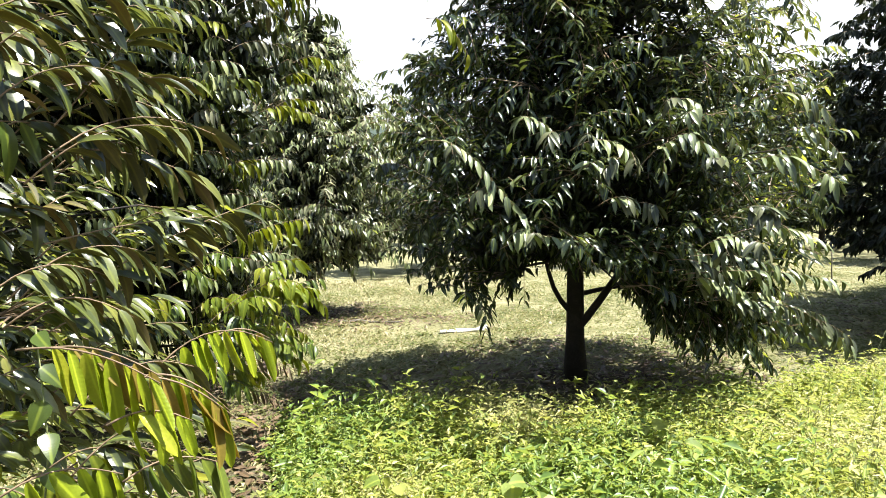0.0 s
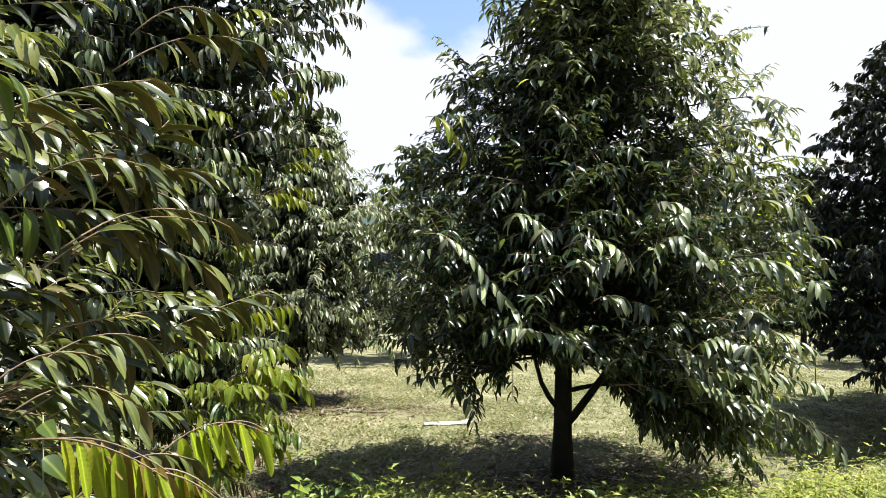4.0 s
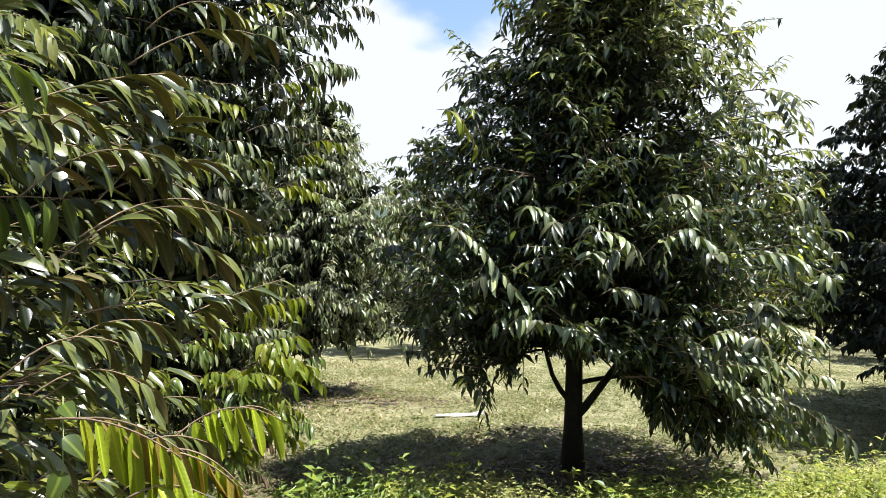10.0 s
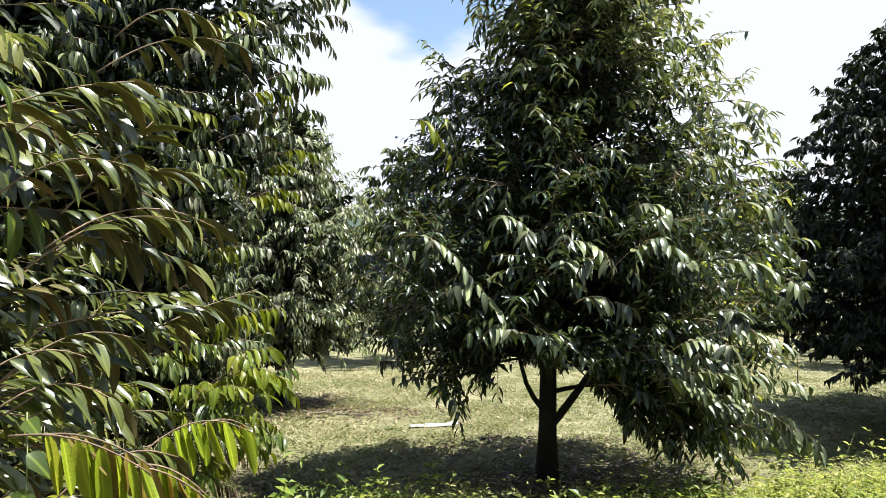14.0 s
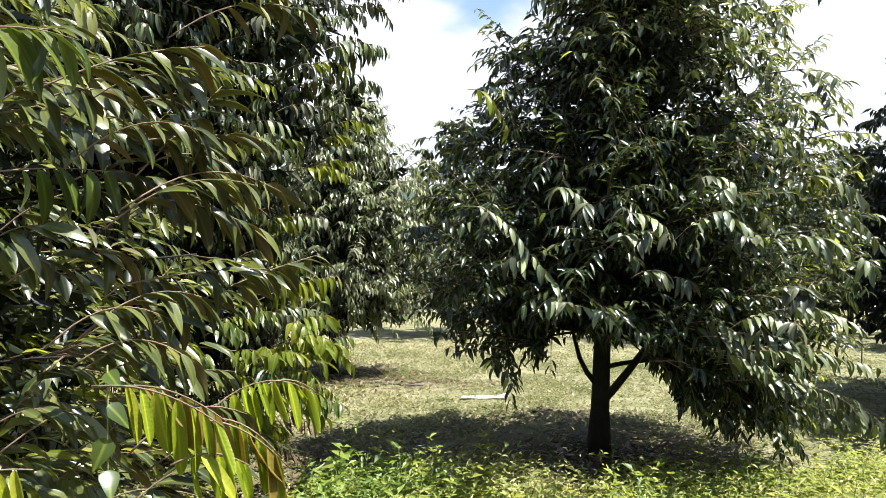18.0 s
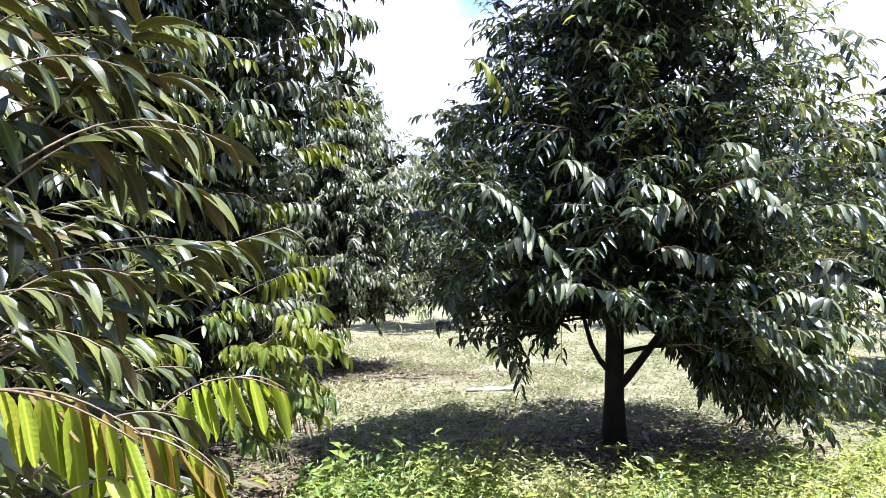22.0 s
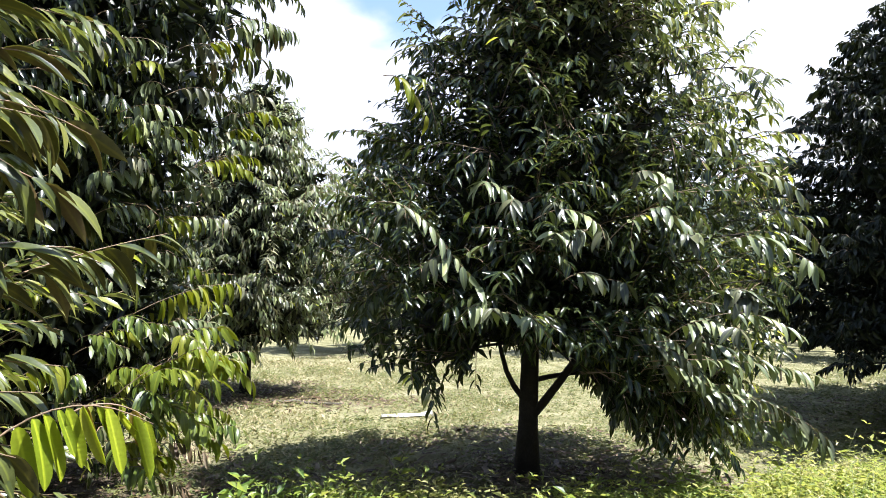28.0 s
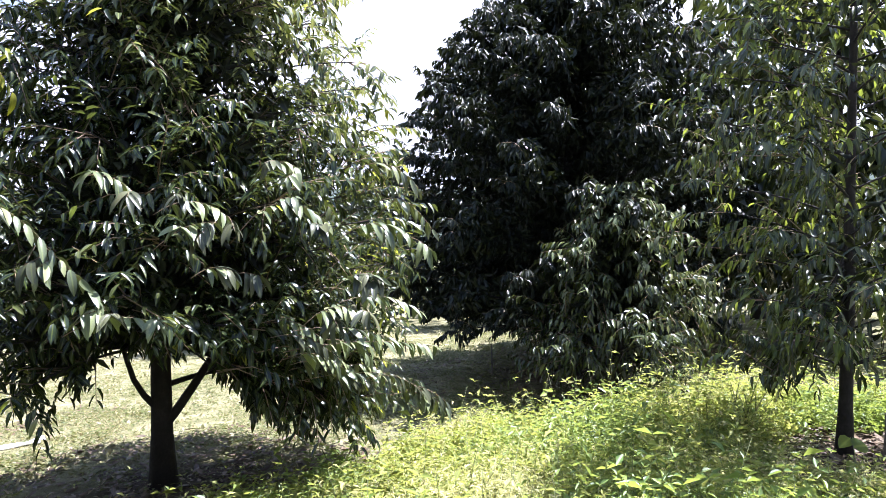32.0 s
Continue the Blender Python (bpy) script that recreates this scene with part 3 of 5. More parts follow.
def durian(base, height, profile, girth, label, seed, limbs=55, shoots=13, leaves=11, size=0.15, pieces=300, nearest=(0.1, 0.5, 1.4),
           lean=(0.0, 0.0), extra=(), young=0.0, droop=0.9, fork=(), group="orchard trees", shell=0.2, shapes=None, joined=False,
           hang=0.75, spread=1.0, ahead=0.55, mats=None, sheen=None, reach=1.0, clear=0.42, hem=None, low_limbs=(0,), fresh_at=None, core=0, pale=0.0, flat=1.0, core_to=0.65,
           sway=(0.0, 0.0), core_mat=None, core_size=(1.0, 1.45), core_top=1.0, sweep=None, twig_size=0.0045, twig_step=2):
    """A durian tree: straight tapered trunk, spreading limbs, arching shoots with two rows of hanging leaves.
    profile: radius of the crown by height over the base. extra: (points, leaves, size, hang, spread, material, back) of
    shoots that stand out.
    sway: how far the crown leans off the trunk. core: plainer inner leaves; a dark core_mat puts inner shade into their
    colour. sweep: a direction that all shoots turn to."""
    rng = np.random.default_rng(seed)
    bz = float(lie(*base)) - 0.04
    tree = new("durian_tree")
    tree.location = (base[0], base[1], bz)
    tagged(tree, label, "tree", group)
    origin = np.array([base[0], base[1], bz])
    hs = np.linspace(0, height * 0.97, 14)
    wob = rng.normal(0, 0.012, (14, 2)).cumsum(0) * (hs[:, None] / height)
    line = np.stack([lean[0] * hs + wob[:, 0], lean[1] * hs + wob[:, 1], hs], 1)
    rad = girth / 2 * (1 - 0.86 * (hs / height) ** 0.8)
    rad[0] *= 1.35
    v, f = tube(line, rad, 12)
    v = v + 0.004 * np.sin(v * 37.0)
    put_under(new("trunk", mesh_from("trunk", v, f, [BARK])), tree)

    def trunk_at(h):
        return np.array([np.interp(h, hs, line[:, 0]), np.interp(h, hs, line[:, 1]), h])

    P, W, U, S, twigs, wood, stems = [], [], [], [], [], [], []
    low, high = profile[0][0], profile[-1][0]
    for k in range(limbs + low_limbs[0]):
        share = (k + rng.random() * 0.8) / limbs
        h = low + (high - low) * share ** 1.08
        az = k * 2.39996 + rng.normal(0, 0.25)
        r = profile_at(profile, h) * (0.78 + 0.30 * rng.random())
        if k >= limbs:
            # extra low limbs on one side of the crown
            _, az0, az1, h0, h1, r0, r1 = low_limbs
            az, h, r, share = rng.uniform(az0, az1), rng.uniform(h0, h1), rng.uniform(r0, r1), 0.0
        outward = np.array([math.cos(az), math.sin(az) * (flat if math.sin(az) < 0 else 1.0), 0])
        up = h - 0.32 * r * (1 - 0.5 * share)
        if k >= limbs:
            up = h + 0.55
        start = trunk_at(min(max(up, clear), height * 0.95))
        end = np.array([(lean[0] + sway[0]) * h, (lean[1] + sway[1]) * h, 0]) + outward * r + np.array([0, 0, h])
        mid = start * 0.5 + end * 0.5 + np.array([0, 0, 0.10 * r])
        ss = np.linspace(0, 1, 9)[:, None]
        limb = (1 - ss) ** 2 * start + 2 * ss * (1 - ss) * mid + ss ** 2 * end
        thick = max(0.008, girth * 0.09 * (1 - share * 0.7))
        piece = tube(limb[::2], np.linspace(thick, 0.003, 5), 4) if joined else tube(limb, np.linspace(thick, 0.003, 9), 6)
        if joined:
            wood.append(piece)
        else:
            put_under(new("limb", mesh_from("limb", *piece, [BARK])), tree)
        stems.append(limb)
        for j in range(max(2, int(shoots * min(1.25, 0.45 + r / 2) * math.exp(rng.normal(-0.05, 0.28))))):
            s = 1 - (1 - shell) * rng.random() ** 1.15 if j else 0.98
            p, d = along(limb, min(s, 0.995))
            d = d / np.linalg.norm(d)
            across = np.cross(outward, (0, 0, 1.0))
            w = d * 0.55 + across * rng.normal(0, 0.8) + np.array([0, 0, 0.25 + rng.normal(0, 0.5)])
            if sweep is not None:
                w = w * np.array([1, 1, 0.7]) + np.array(sweep)
            curve = arc(p, w, reach * (0.26 + 0.26 * rng.random()) * (0.7 + 0.3 * min(1, r)), droop * (0.6 + 0.8 * rng.random()))
            if j % twig_step == 0 and not joined and (hem is None or curve[-1][2] > hem(curve[-1][:1], curve[-1][1:2])[0]):
                twigs.append(tube(curve[::3], np.linspace(twig_size, twig_size * 0.45, len(curve[::3])), 3))
            for into, got in zip((P, W, U, S), shoot_leaves(curve, leaves + int(rng.integers(-2, 3)), size, rng, hang, 0.18, spread, ahead)):
                into.extend(got)
    for h0, way, length, thick in fork:
        a = trunk_at(h0)
        w = np.array(way, float) / np.linalg.norm(way)
        ss = np.linspace(0, 1, 9)[:, None]
        bent = a + w * length * ss + np.array([0, 0, 0.12 * length]) * np.sin(ss * 2.2) ** 2 + 0.02 * np.sin(ss * 9 + thick * 300)
        put_under(new("limb", mesh_from("limb", *tube(bent, np.linspace(thick, thick * 0.3, 9), 8), [BARK])), tree)
    P, W, U, S = map(np.array, (P, W, U, S))
    floor = lie(P[:, 0] + base[0], P[:, 1] + base[1]) - bz + 0.05
    ok = P[:, 2] - 0.6 * S > (floor if hem is None else np.maximum(floor, hem(P[:, 0], P[:, 1])))
    P, W, U, S = P[ok], W[ok], U[ok], S[ok]
    if twigs:
        put_under(tagged(new("twig_mass", tubes_mesh("twig_mass", twigs, TWIG)), kind="stuff"), tree)
    if wood:
        put_under(tagged(new("limb_mass", tubes_mesh("limb_mass", wood, BARK)), kind="stuff"), tree)
    far = np.argsort(np.linalg.norm(P + origin - np.array(nearest), axis=1))
    near, rest = far[:pieces], far[pieces:]
    mats = mats or [LEAF, LEAF_YOUNG]
    if len(near):
        leaf_pieces(tree, P[near], W[near], U[near], S[near], sheen or mats[0], rng, mats=sheen and [sheen, LEAF_BACK], back=bool(sheen),
                    key="fine" if sheen else "leaf", shapes=FINE_SHAPES if sheen else None)
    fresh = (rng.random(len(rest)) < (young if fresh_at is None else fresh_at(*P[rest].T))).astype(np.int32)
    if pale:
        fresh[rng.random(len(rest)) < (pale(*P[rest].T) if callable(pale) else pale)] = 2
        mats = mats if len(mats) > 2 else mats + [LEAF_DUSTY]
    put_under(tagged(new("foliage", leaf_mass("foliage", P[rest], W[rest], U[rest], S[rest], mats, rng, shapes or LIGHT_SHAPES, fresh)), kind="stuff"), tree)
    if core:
        # plainer, larger leaves fill the heart; a dark core_mat paints its inner shade
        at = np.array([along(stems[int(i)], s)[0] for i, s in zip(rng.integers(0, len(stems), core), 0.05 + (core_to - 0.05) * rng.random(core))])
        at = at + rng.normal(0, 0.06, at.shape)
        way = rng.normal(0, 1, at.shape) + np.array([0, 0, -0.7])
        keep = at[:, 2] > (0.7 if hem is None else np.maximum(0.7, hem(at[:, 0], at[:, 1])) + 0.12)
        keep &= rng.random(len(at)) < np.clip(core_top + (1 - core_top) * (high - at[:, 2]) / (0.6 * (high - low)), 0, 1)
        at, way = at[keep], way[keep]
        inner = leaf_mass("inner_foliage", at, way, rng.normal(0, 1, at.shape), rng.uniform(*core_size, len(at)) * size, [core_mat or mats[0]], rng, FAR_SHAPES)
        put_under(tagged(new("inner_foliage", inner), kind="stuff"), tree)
    for points, count, sz, hg, spr, mat in extra:
        # a shoot of its own, its leaves as parts of it
        pts = np.array(points, float) - origin
        xs, fine = np.linspace(0, 1, len(pts)), np.linspace(0, 1, 10)
        curve = np.stack([np.interp(fine, xs, pts[:, i]) for i in range(3)], 1)
        curve[1:-1] = (curve[:-2] + 2 * curve[1:-1] + curve[2:]) / 4
        twig = put_under(new("shoot", mesh_from("shoot", *tube(curve, np.linspace(0.0021, 0.0009, 10), 6), [TWIG])), tree)
        got = [np.array(a) for a in shoot_leaves(curve, count, sz, rng, hg, 0.25, spr, 0.35 if hg > 1 or mat is LEAF_PALE_LIT else 0.6)]
        leaf_pieces(twig, *got, mat, rng, mats=[mat, LEAF_BACK if mat is LEAF_NEAR or mat is LEAF else mat], back=True, key="hang" if hg > 2 else "fine", shapes=HANG_SHAPES if hg > 2 else FINE_SHAPES)
    return tree


ROWS, WIDE = (0.0, 0.05, 0.16, 0.32, 0.5, 0.68, 0.84, 0.94, 1.0), (0.0, 0.35, 0.78, 0.98, 1.0, 0.86, 0.55, 0.2, 0.0)
FINE_SHAPES = [leaf_shape(0.27, 0.32, 0.30, ROWS, WIDE, 0.012), leaf_shape(0.30, 0.22, 0.42, ROWS, WIDE, 0.015),
               leaf_shape(0.25, 0.5, 0.2, ROWS, WIDE, 0.01), leaf_shape(0.28, 0.3, 0.6, ROWS, WIDE, 0.02)]

BLUNT = (0.0, 0.5, 0.85, 0.98, 1.0, 0.97, 0.8, 0.42, 0.0)
HANG_SHAPES = [leaf_shape(0.21, 0.55, 0.08, ROWS, BLUNT, 0.01), leaf_shape(0.24, 0.4, 0.16, ROWS, BLUNT, 0.015), leaf_shape(0.18, 0.8, 0.05, ROWS, BLUNT, 0.01)]



def bough(start, end, lift, count, size, hang, spread, mat):
    """A shoot that arches from start to end, for durian()'s extra."""
    a, b = np.array(start, float), np.array(end, float)
    return [tuple(a + (b - a) * s + np.array([0, 0, 4 * lift * s * (1 - s)])) for s in np.linspace(0, 1, 6)], count, size, hang, spread, mat


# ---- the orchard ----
# front shoots of the centre tree, sunlight put into their paler leaf colour
PALE_SHOOTS = [bough((-0.17, 4.32, 1.39), (0.22, 4.31, 1.14), 0.09, 14, 0.112, 0.28, 1.25, LEAF_PALE_LIT), bough((0.11, 4.32, 1.24), (0.41, 4.27, 0.88), 0.03, 13, 0.112, 0.28, 1.25, LEAF_PALE_LIT),
               bough((0.23, 4.27, 0.78), (0.58, 4.24, 0.82), 0.05, 12, 0.112, 0.28, 1.25, LEAF_PALE_LIT), bough((0.34, 4.41, 1.47), (0.55, 4.39, 1.41), 0.04, 9, 0.112, 0.28, 1.25, LEAF_PALE_LIT),
               bough((0.61, 4.19, 1.30), (0.93, 4.15, 1.28), 0.07, 13, 0.112, 0.28, 1.25, LEAF_PALE_LIT), bough((0.60, 4.19, 1.14), (0.87, 4.15, 1.26), 0.04, 11, 0.112, 0.28, 1.25, LEAF_PALE_LIT)]
PALE_SHOOTS += [bough((0.93, 4.14, 1.16), (1.38, 4.01, 1.21), 0.17, 17, 0.112, 0.28, 1.25, LEAF_PALE_LIT), bough((0.75, 4.15, 1.01), (0.95, 4.12, 1.02), 0.04, 9, 0.112, 0.28, 1.25, LEAF_PALE_LIT),
                bough((1.16, 4.36, 1.50), (1.33, 4.31, 1.50), 0.05, 9, 0.112, 0.28, 1.25, LEAF_PALE_LIT), bough((1.49, 4.24, 1.14), (1.85, 4.10, 1.15), 0.09, 13, 0.112, 0.28, 1.25, LEAF_PALE_LIT),
                bough((1.37, 4.06, 0.90), (1.63, 3.98, 0.96), 0.06, 12, 0.112, 0.28, 1.25, LEAF_PALE_LIT), bough((1.21, 4.00, 0.76), (1.47, 3.92, 0.82), 0.06, 12, 0.112, 0.28, 1.25, LEAF_PALE_LIT)]
PALE_SHOOTS += [bough((1.30, 4.60, 0.52), (2.27, 4.58, 0.44), 0.05, 27, 0.112, 0.28, 1.25, LEAF_PALE_LIT), bough((1.40, 4.62, 0.34), (2.15, 4.55, 0.24), 0.06, 22, 0.112, 0.28, 1.25, LEAF_PALE_LIT),
                bough((1.30, 4.45, 0.66), (1.95, 4.40, 0.52), 0.06, 17, 0.112, 0.28, 1.25, LEAF_PALE_LIT), bough((1.55, 4.45, 0.78), (2.10, 4.45, 0.68), 0.08, 17, 0.112, 0.28, 1.25, LEAF_PALE_LIT),
                bough((-0.15, 4.81, 2.11), (0.11, 4.84, 1.86), 0.09, 10, 0.125, 1.3, 0.7, LEAF_YOUNG), bough((1.67, 4.47, 1.50), (2.04, 4.31, 1.38), 0.11, 12, 0.11, 0.7, 1.0, LEAF_SUNLIT),
                bough((1.81, 4.42, 1.34), (2.09, 4.28, 1.16), 0.09, 10, 0.11, 0.7, 1.0, LEAF_SUNLIT)]
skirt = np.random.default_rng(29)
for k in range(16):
    # low skirt shoots reaching out over the weeds, paler to put in sunlight
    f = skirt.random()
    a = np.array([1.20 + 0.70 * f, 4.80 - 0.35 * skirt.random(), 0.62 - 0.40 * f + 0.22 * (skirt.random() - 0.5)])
    PALE_SHOOTS.append(bough(a, a + np.array([0.34, -0.12 + 0.1 * skirt.random(), -0.12]), 0.06, 12, 0.12, 0.5, 1.0, LEAF_PALE_LIT if k % 3 else LEAF_DUSTY))
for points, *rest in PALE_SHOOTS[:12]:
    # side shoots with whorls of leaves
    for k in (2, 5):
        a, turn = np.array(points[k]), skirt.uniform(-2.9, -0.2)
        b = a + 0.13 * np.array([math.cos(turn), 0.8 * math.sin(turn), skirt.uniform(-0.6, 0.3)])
        PALE_SHOOTS.append(bough(a, b, 0.01, 7, 0.115, 0.55, 1.1, LEAF_PALE_LIT if skirt.random() < 0.5 else LEAF_DUSTY))
# lighter leaf colours grow commoner upwards and to the right, standing in for sunlight
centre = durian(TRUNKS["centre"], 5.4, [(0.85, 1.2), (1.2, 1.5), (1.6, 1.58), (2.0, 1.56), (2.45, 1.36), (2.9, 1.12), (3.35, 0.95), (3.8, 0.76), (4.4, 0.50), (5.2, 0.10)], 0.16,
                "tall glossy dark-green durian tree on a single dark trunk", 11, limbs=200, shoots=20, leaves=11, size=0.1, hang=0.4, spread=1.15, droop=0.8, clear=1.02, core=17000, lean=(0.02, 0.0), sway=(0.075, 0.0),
                hem=lambda x, y: np.where(x > 0.36, np.where(x > 0.7, 0.3, 0.5), np.where(np.abs(x - 0.1) < 0.52, 1.04, np.where(x < -0.85, 0.95, 0.62))), core_mat=LEAF_SHADED, core_size=(1.0, 1.6), core_top=0.0,
                low_limbs=(30, -1.2, -0.05, 0.5, 1.0, 0.9, 1.4), fresh_at=lambda x, y, z: np.clip(np.maximum((x - 0.95) * 0.22, (z - 2.4) * 0.05), 0.012, 0.14), mats=[LEAF, LEAF_YOUNG, LEAF_SUNLIT], pale=lambda x, y, z: np.clip(0.02 + 0.55 * (z - 2.3) + 0.20 * (x - 0.5), 0.01, 0.88), flat=0.82,
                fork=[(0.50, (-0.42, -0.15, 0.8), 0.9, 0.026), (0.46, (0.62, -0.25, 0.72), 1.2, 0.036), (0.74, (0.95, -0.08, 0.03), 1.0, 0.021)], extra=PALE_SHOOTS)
lush = np.random.default_rng(17)
LUSH = []
for k in range(34):
    a = np.array([-1.75 + 0.65 * lush.random(), 4.25 + 0.5 * lush.random(), 0.0 + 0.75 * lush.random()])
    turn = lush.uniform(-1.5, 0.6)
    b = a + 0.33 * np.array([math.cos(turn), 0.8 * math.sin(turn), -0.1 + 0.5 * lush.random()])
    LUSH.append(bough(a, b, 0.05, 11, 0.118, 0.75, 0.9, LEAF_LUSH if k % 2 else LEAF_YOUNG))
LUSH += [bough((-1.45, 4.45, 0.80), (-0.978, 4.80, 0.939), 0.04, 18, 0.13, 1.4, 0.6, LEAF_YOUNG), bough((-1.45, 4.20, 0.42), (-0.942, 4.60, 0.538), 0.115, 18, 0.14, 1.2, 0.7, LEAF_YOUNG),
         bough((-1.30, 4.40, 0.56), (-0.859, 4.70, 0.371), 0.13, 14, 0.12, 1.5, 0.6, LEAF_YOUNG), bough((-1.88, 4.137, 0.522), (-1.675, 4.262, 0.576), 0.04, 10, 0.13, 1.4, 0.6, LEAF_YOUNG),
         bough((-1.40, 4.70, 0.25), (-1.02, 4.78, 0.18), 0.05, 12, 0.12, 1.6, 0.6, LEAF_YOUNG), bough((-1.499, 4.343, 0.15), (-1.214, 4.418, 0.034), 0.06, 10, 0.12, 1.4, 0.6, LEAF_YOUNG),
         bough((-1.32, 4.45, 0.12), (-1.05, 4.42, 0.08), 0.03, 8, 0.10, 2.8, 0.5, DRY), bough((-1.35, 4.40, -0.05), (-1.12, 4.36, -0.1), 0.03, 7, 0.09, 2.8, 0.5, DRY),
         bough((-1.3, 5.36, 2.36), (-0.8, 5.448, 2.516), 0.03, 14, 0.14, 1.8, 0.5, LEAF), bough((-1.45, 5.25, 2.2), (-0.9, 5.364, 2.31), 0.04, 14, 0.14, 1.8, 0.5, LEAF)]
# hanging leaf curtains on the tall tree's face, sunlight put into their pale colours
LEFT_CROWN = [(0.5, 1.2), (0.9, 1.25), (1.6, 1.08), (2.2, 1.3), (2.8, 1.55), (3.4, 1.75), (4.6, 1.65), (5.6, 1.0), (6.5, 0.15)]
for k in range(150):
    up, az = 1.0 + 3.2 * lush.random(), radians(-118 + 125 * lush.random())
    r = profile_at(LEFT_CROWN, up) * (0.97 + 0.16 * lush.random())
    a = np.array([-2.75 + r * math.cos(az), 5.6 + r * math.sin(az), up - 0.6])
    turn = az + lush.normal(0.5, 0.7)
    LUSH.append(bough(a, a + 0.32 * np.array([math.cos(turn), math.sin(turn), 0.1]), 0.05, 10, 0.112, 1.0, 0.75, (LEAF_PALE_LIT, LEAF_GREY, LEAF_PALE_LIT, LEAF_YOUNG)[k % 4]))
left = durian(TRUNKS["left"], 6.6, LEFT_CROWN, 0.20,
              "very tall dense durian tree with drooping leafy shoots", 23, limbs=170, shoots=15, leaves=11, core=32000, core_to=0.95, core_mat=LEAF_SHADED, core_size=(1.2, 1.9), pieces=250, mats=[LEAF, LEAF_YOUNG], young=0.04, size=0.108, hang=1.1, spread=0.55, ahead=0.35, hem=lambda x, y: 0.3 + 0 * x,
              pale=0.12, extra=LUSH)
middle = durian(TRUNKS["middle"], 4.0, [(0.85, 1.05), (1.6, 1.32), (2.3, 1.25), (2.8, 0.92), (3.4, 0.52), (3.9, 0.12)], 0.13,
                "slender durian tree with grey-green leaves on bare soil", 31, limbs=100, shoots=22, leaves=11, core=9000, core_to=0.85, core_mat=LEAF_SHADED, core_size=(1.1, 1.7), clear=0.8, lean=(0.07, 0.0), pieces=60, size=0.12, hang=0.7, mats=[LEAF_GREY, LEAF_YOUNG, LEAF_PALE_LIT], young=0.02, pale=0.55, shapes=SLIM_SHAPES)
# rounded and towering crowns get near-black leaves, their shade put into the colour
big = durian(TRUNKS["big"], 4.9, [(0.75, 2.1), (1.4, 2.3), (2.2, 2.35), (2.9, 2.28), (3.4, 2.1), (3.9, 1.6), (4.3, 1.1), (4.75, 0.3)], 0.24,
             "large dark durian tree with a dense rounded crown", 47, limbs=240, shoots=24, leaves=12, core=40000, core_to=0.92, core_size=(1.0, 1.5), size=0.098, reach=0.42, droop=0.6, hang=1.0, mats=[LEAF_SHADED, LEAF_YOUNG],
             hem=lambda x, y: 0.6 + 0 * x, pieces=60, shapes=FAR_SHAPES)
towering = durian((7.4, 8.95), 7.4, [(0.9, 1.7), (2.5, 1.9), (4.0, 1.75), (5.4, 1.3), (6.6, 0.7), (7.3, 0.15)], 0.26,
                  "towering dark durian tree behind a rounded one", 49, limbs=150, shoots=20, leaves=12, core=24000, core_to=0.90, core_size=(1.1, 1.6), size=0.112, reach=0.6, hang=1.0, mats=[LEAF_SHADED, LEAF_YOUNG], pieces=0, joined=True, shapes=FAR_SHAPES)
# paler leaves towards this crown's top stand in for sunlight
bushy = durian((4.88, 5.72), 2.05, [(0.3, 0.75), (0.75, 0.9), (1.2, 0.65), (1.6, 0.4), (2.0, 0.1)], 0.09,
               "bushy young durian tree in front of a large one", 53, limbs=55, shoots=16, leaves=10, size=0.1, core=3000, core_mat=LEAF_SHADED, pieces=80, mats=[LEAF_TALL, LEAF_DUSTY, LEAF_PALE_LIT], young=0.22, pale=lambda x, y, z: np.clip(0.45 * (z - 0.95), 0.02, 0.5))
young = durian(TRUNKS["young"], 5.0, [(0.7, 0.5), (1.3, 0.85), (2.2, 0.95), (3.2, 0.85), (4.2, 0.5), (4.9, 0.1)], 0.085,
               "slim young durian tree with sparse drooping leaves", 61, limbs=78, shoots=13, size=0.098, hem=lambda x, y: 0.5 + 0 * x, low_limbs=(7, 2.0, 3.4, 0.5, 0.9, 0.4, 0.75), leaves=10, core=700, core_to=0.85, core_mat=LEAF_SHADED, core_size=(0.9, 1.3), pieces=250, pale=0.12,
               young=0.30, mats=[LEAF_TALL, LEAF_LUSH], clear=0.62, twig_size=0.004, shapes=NARROW)
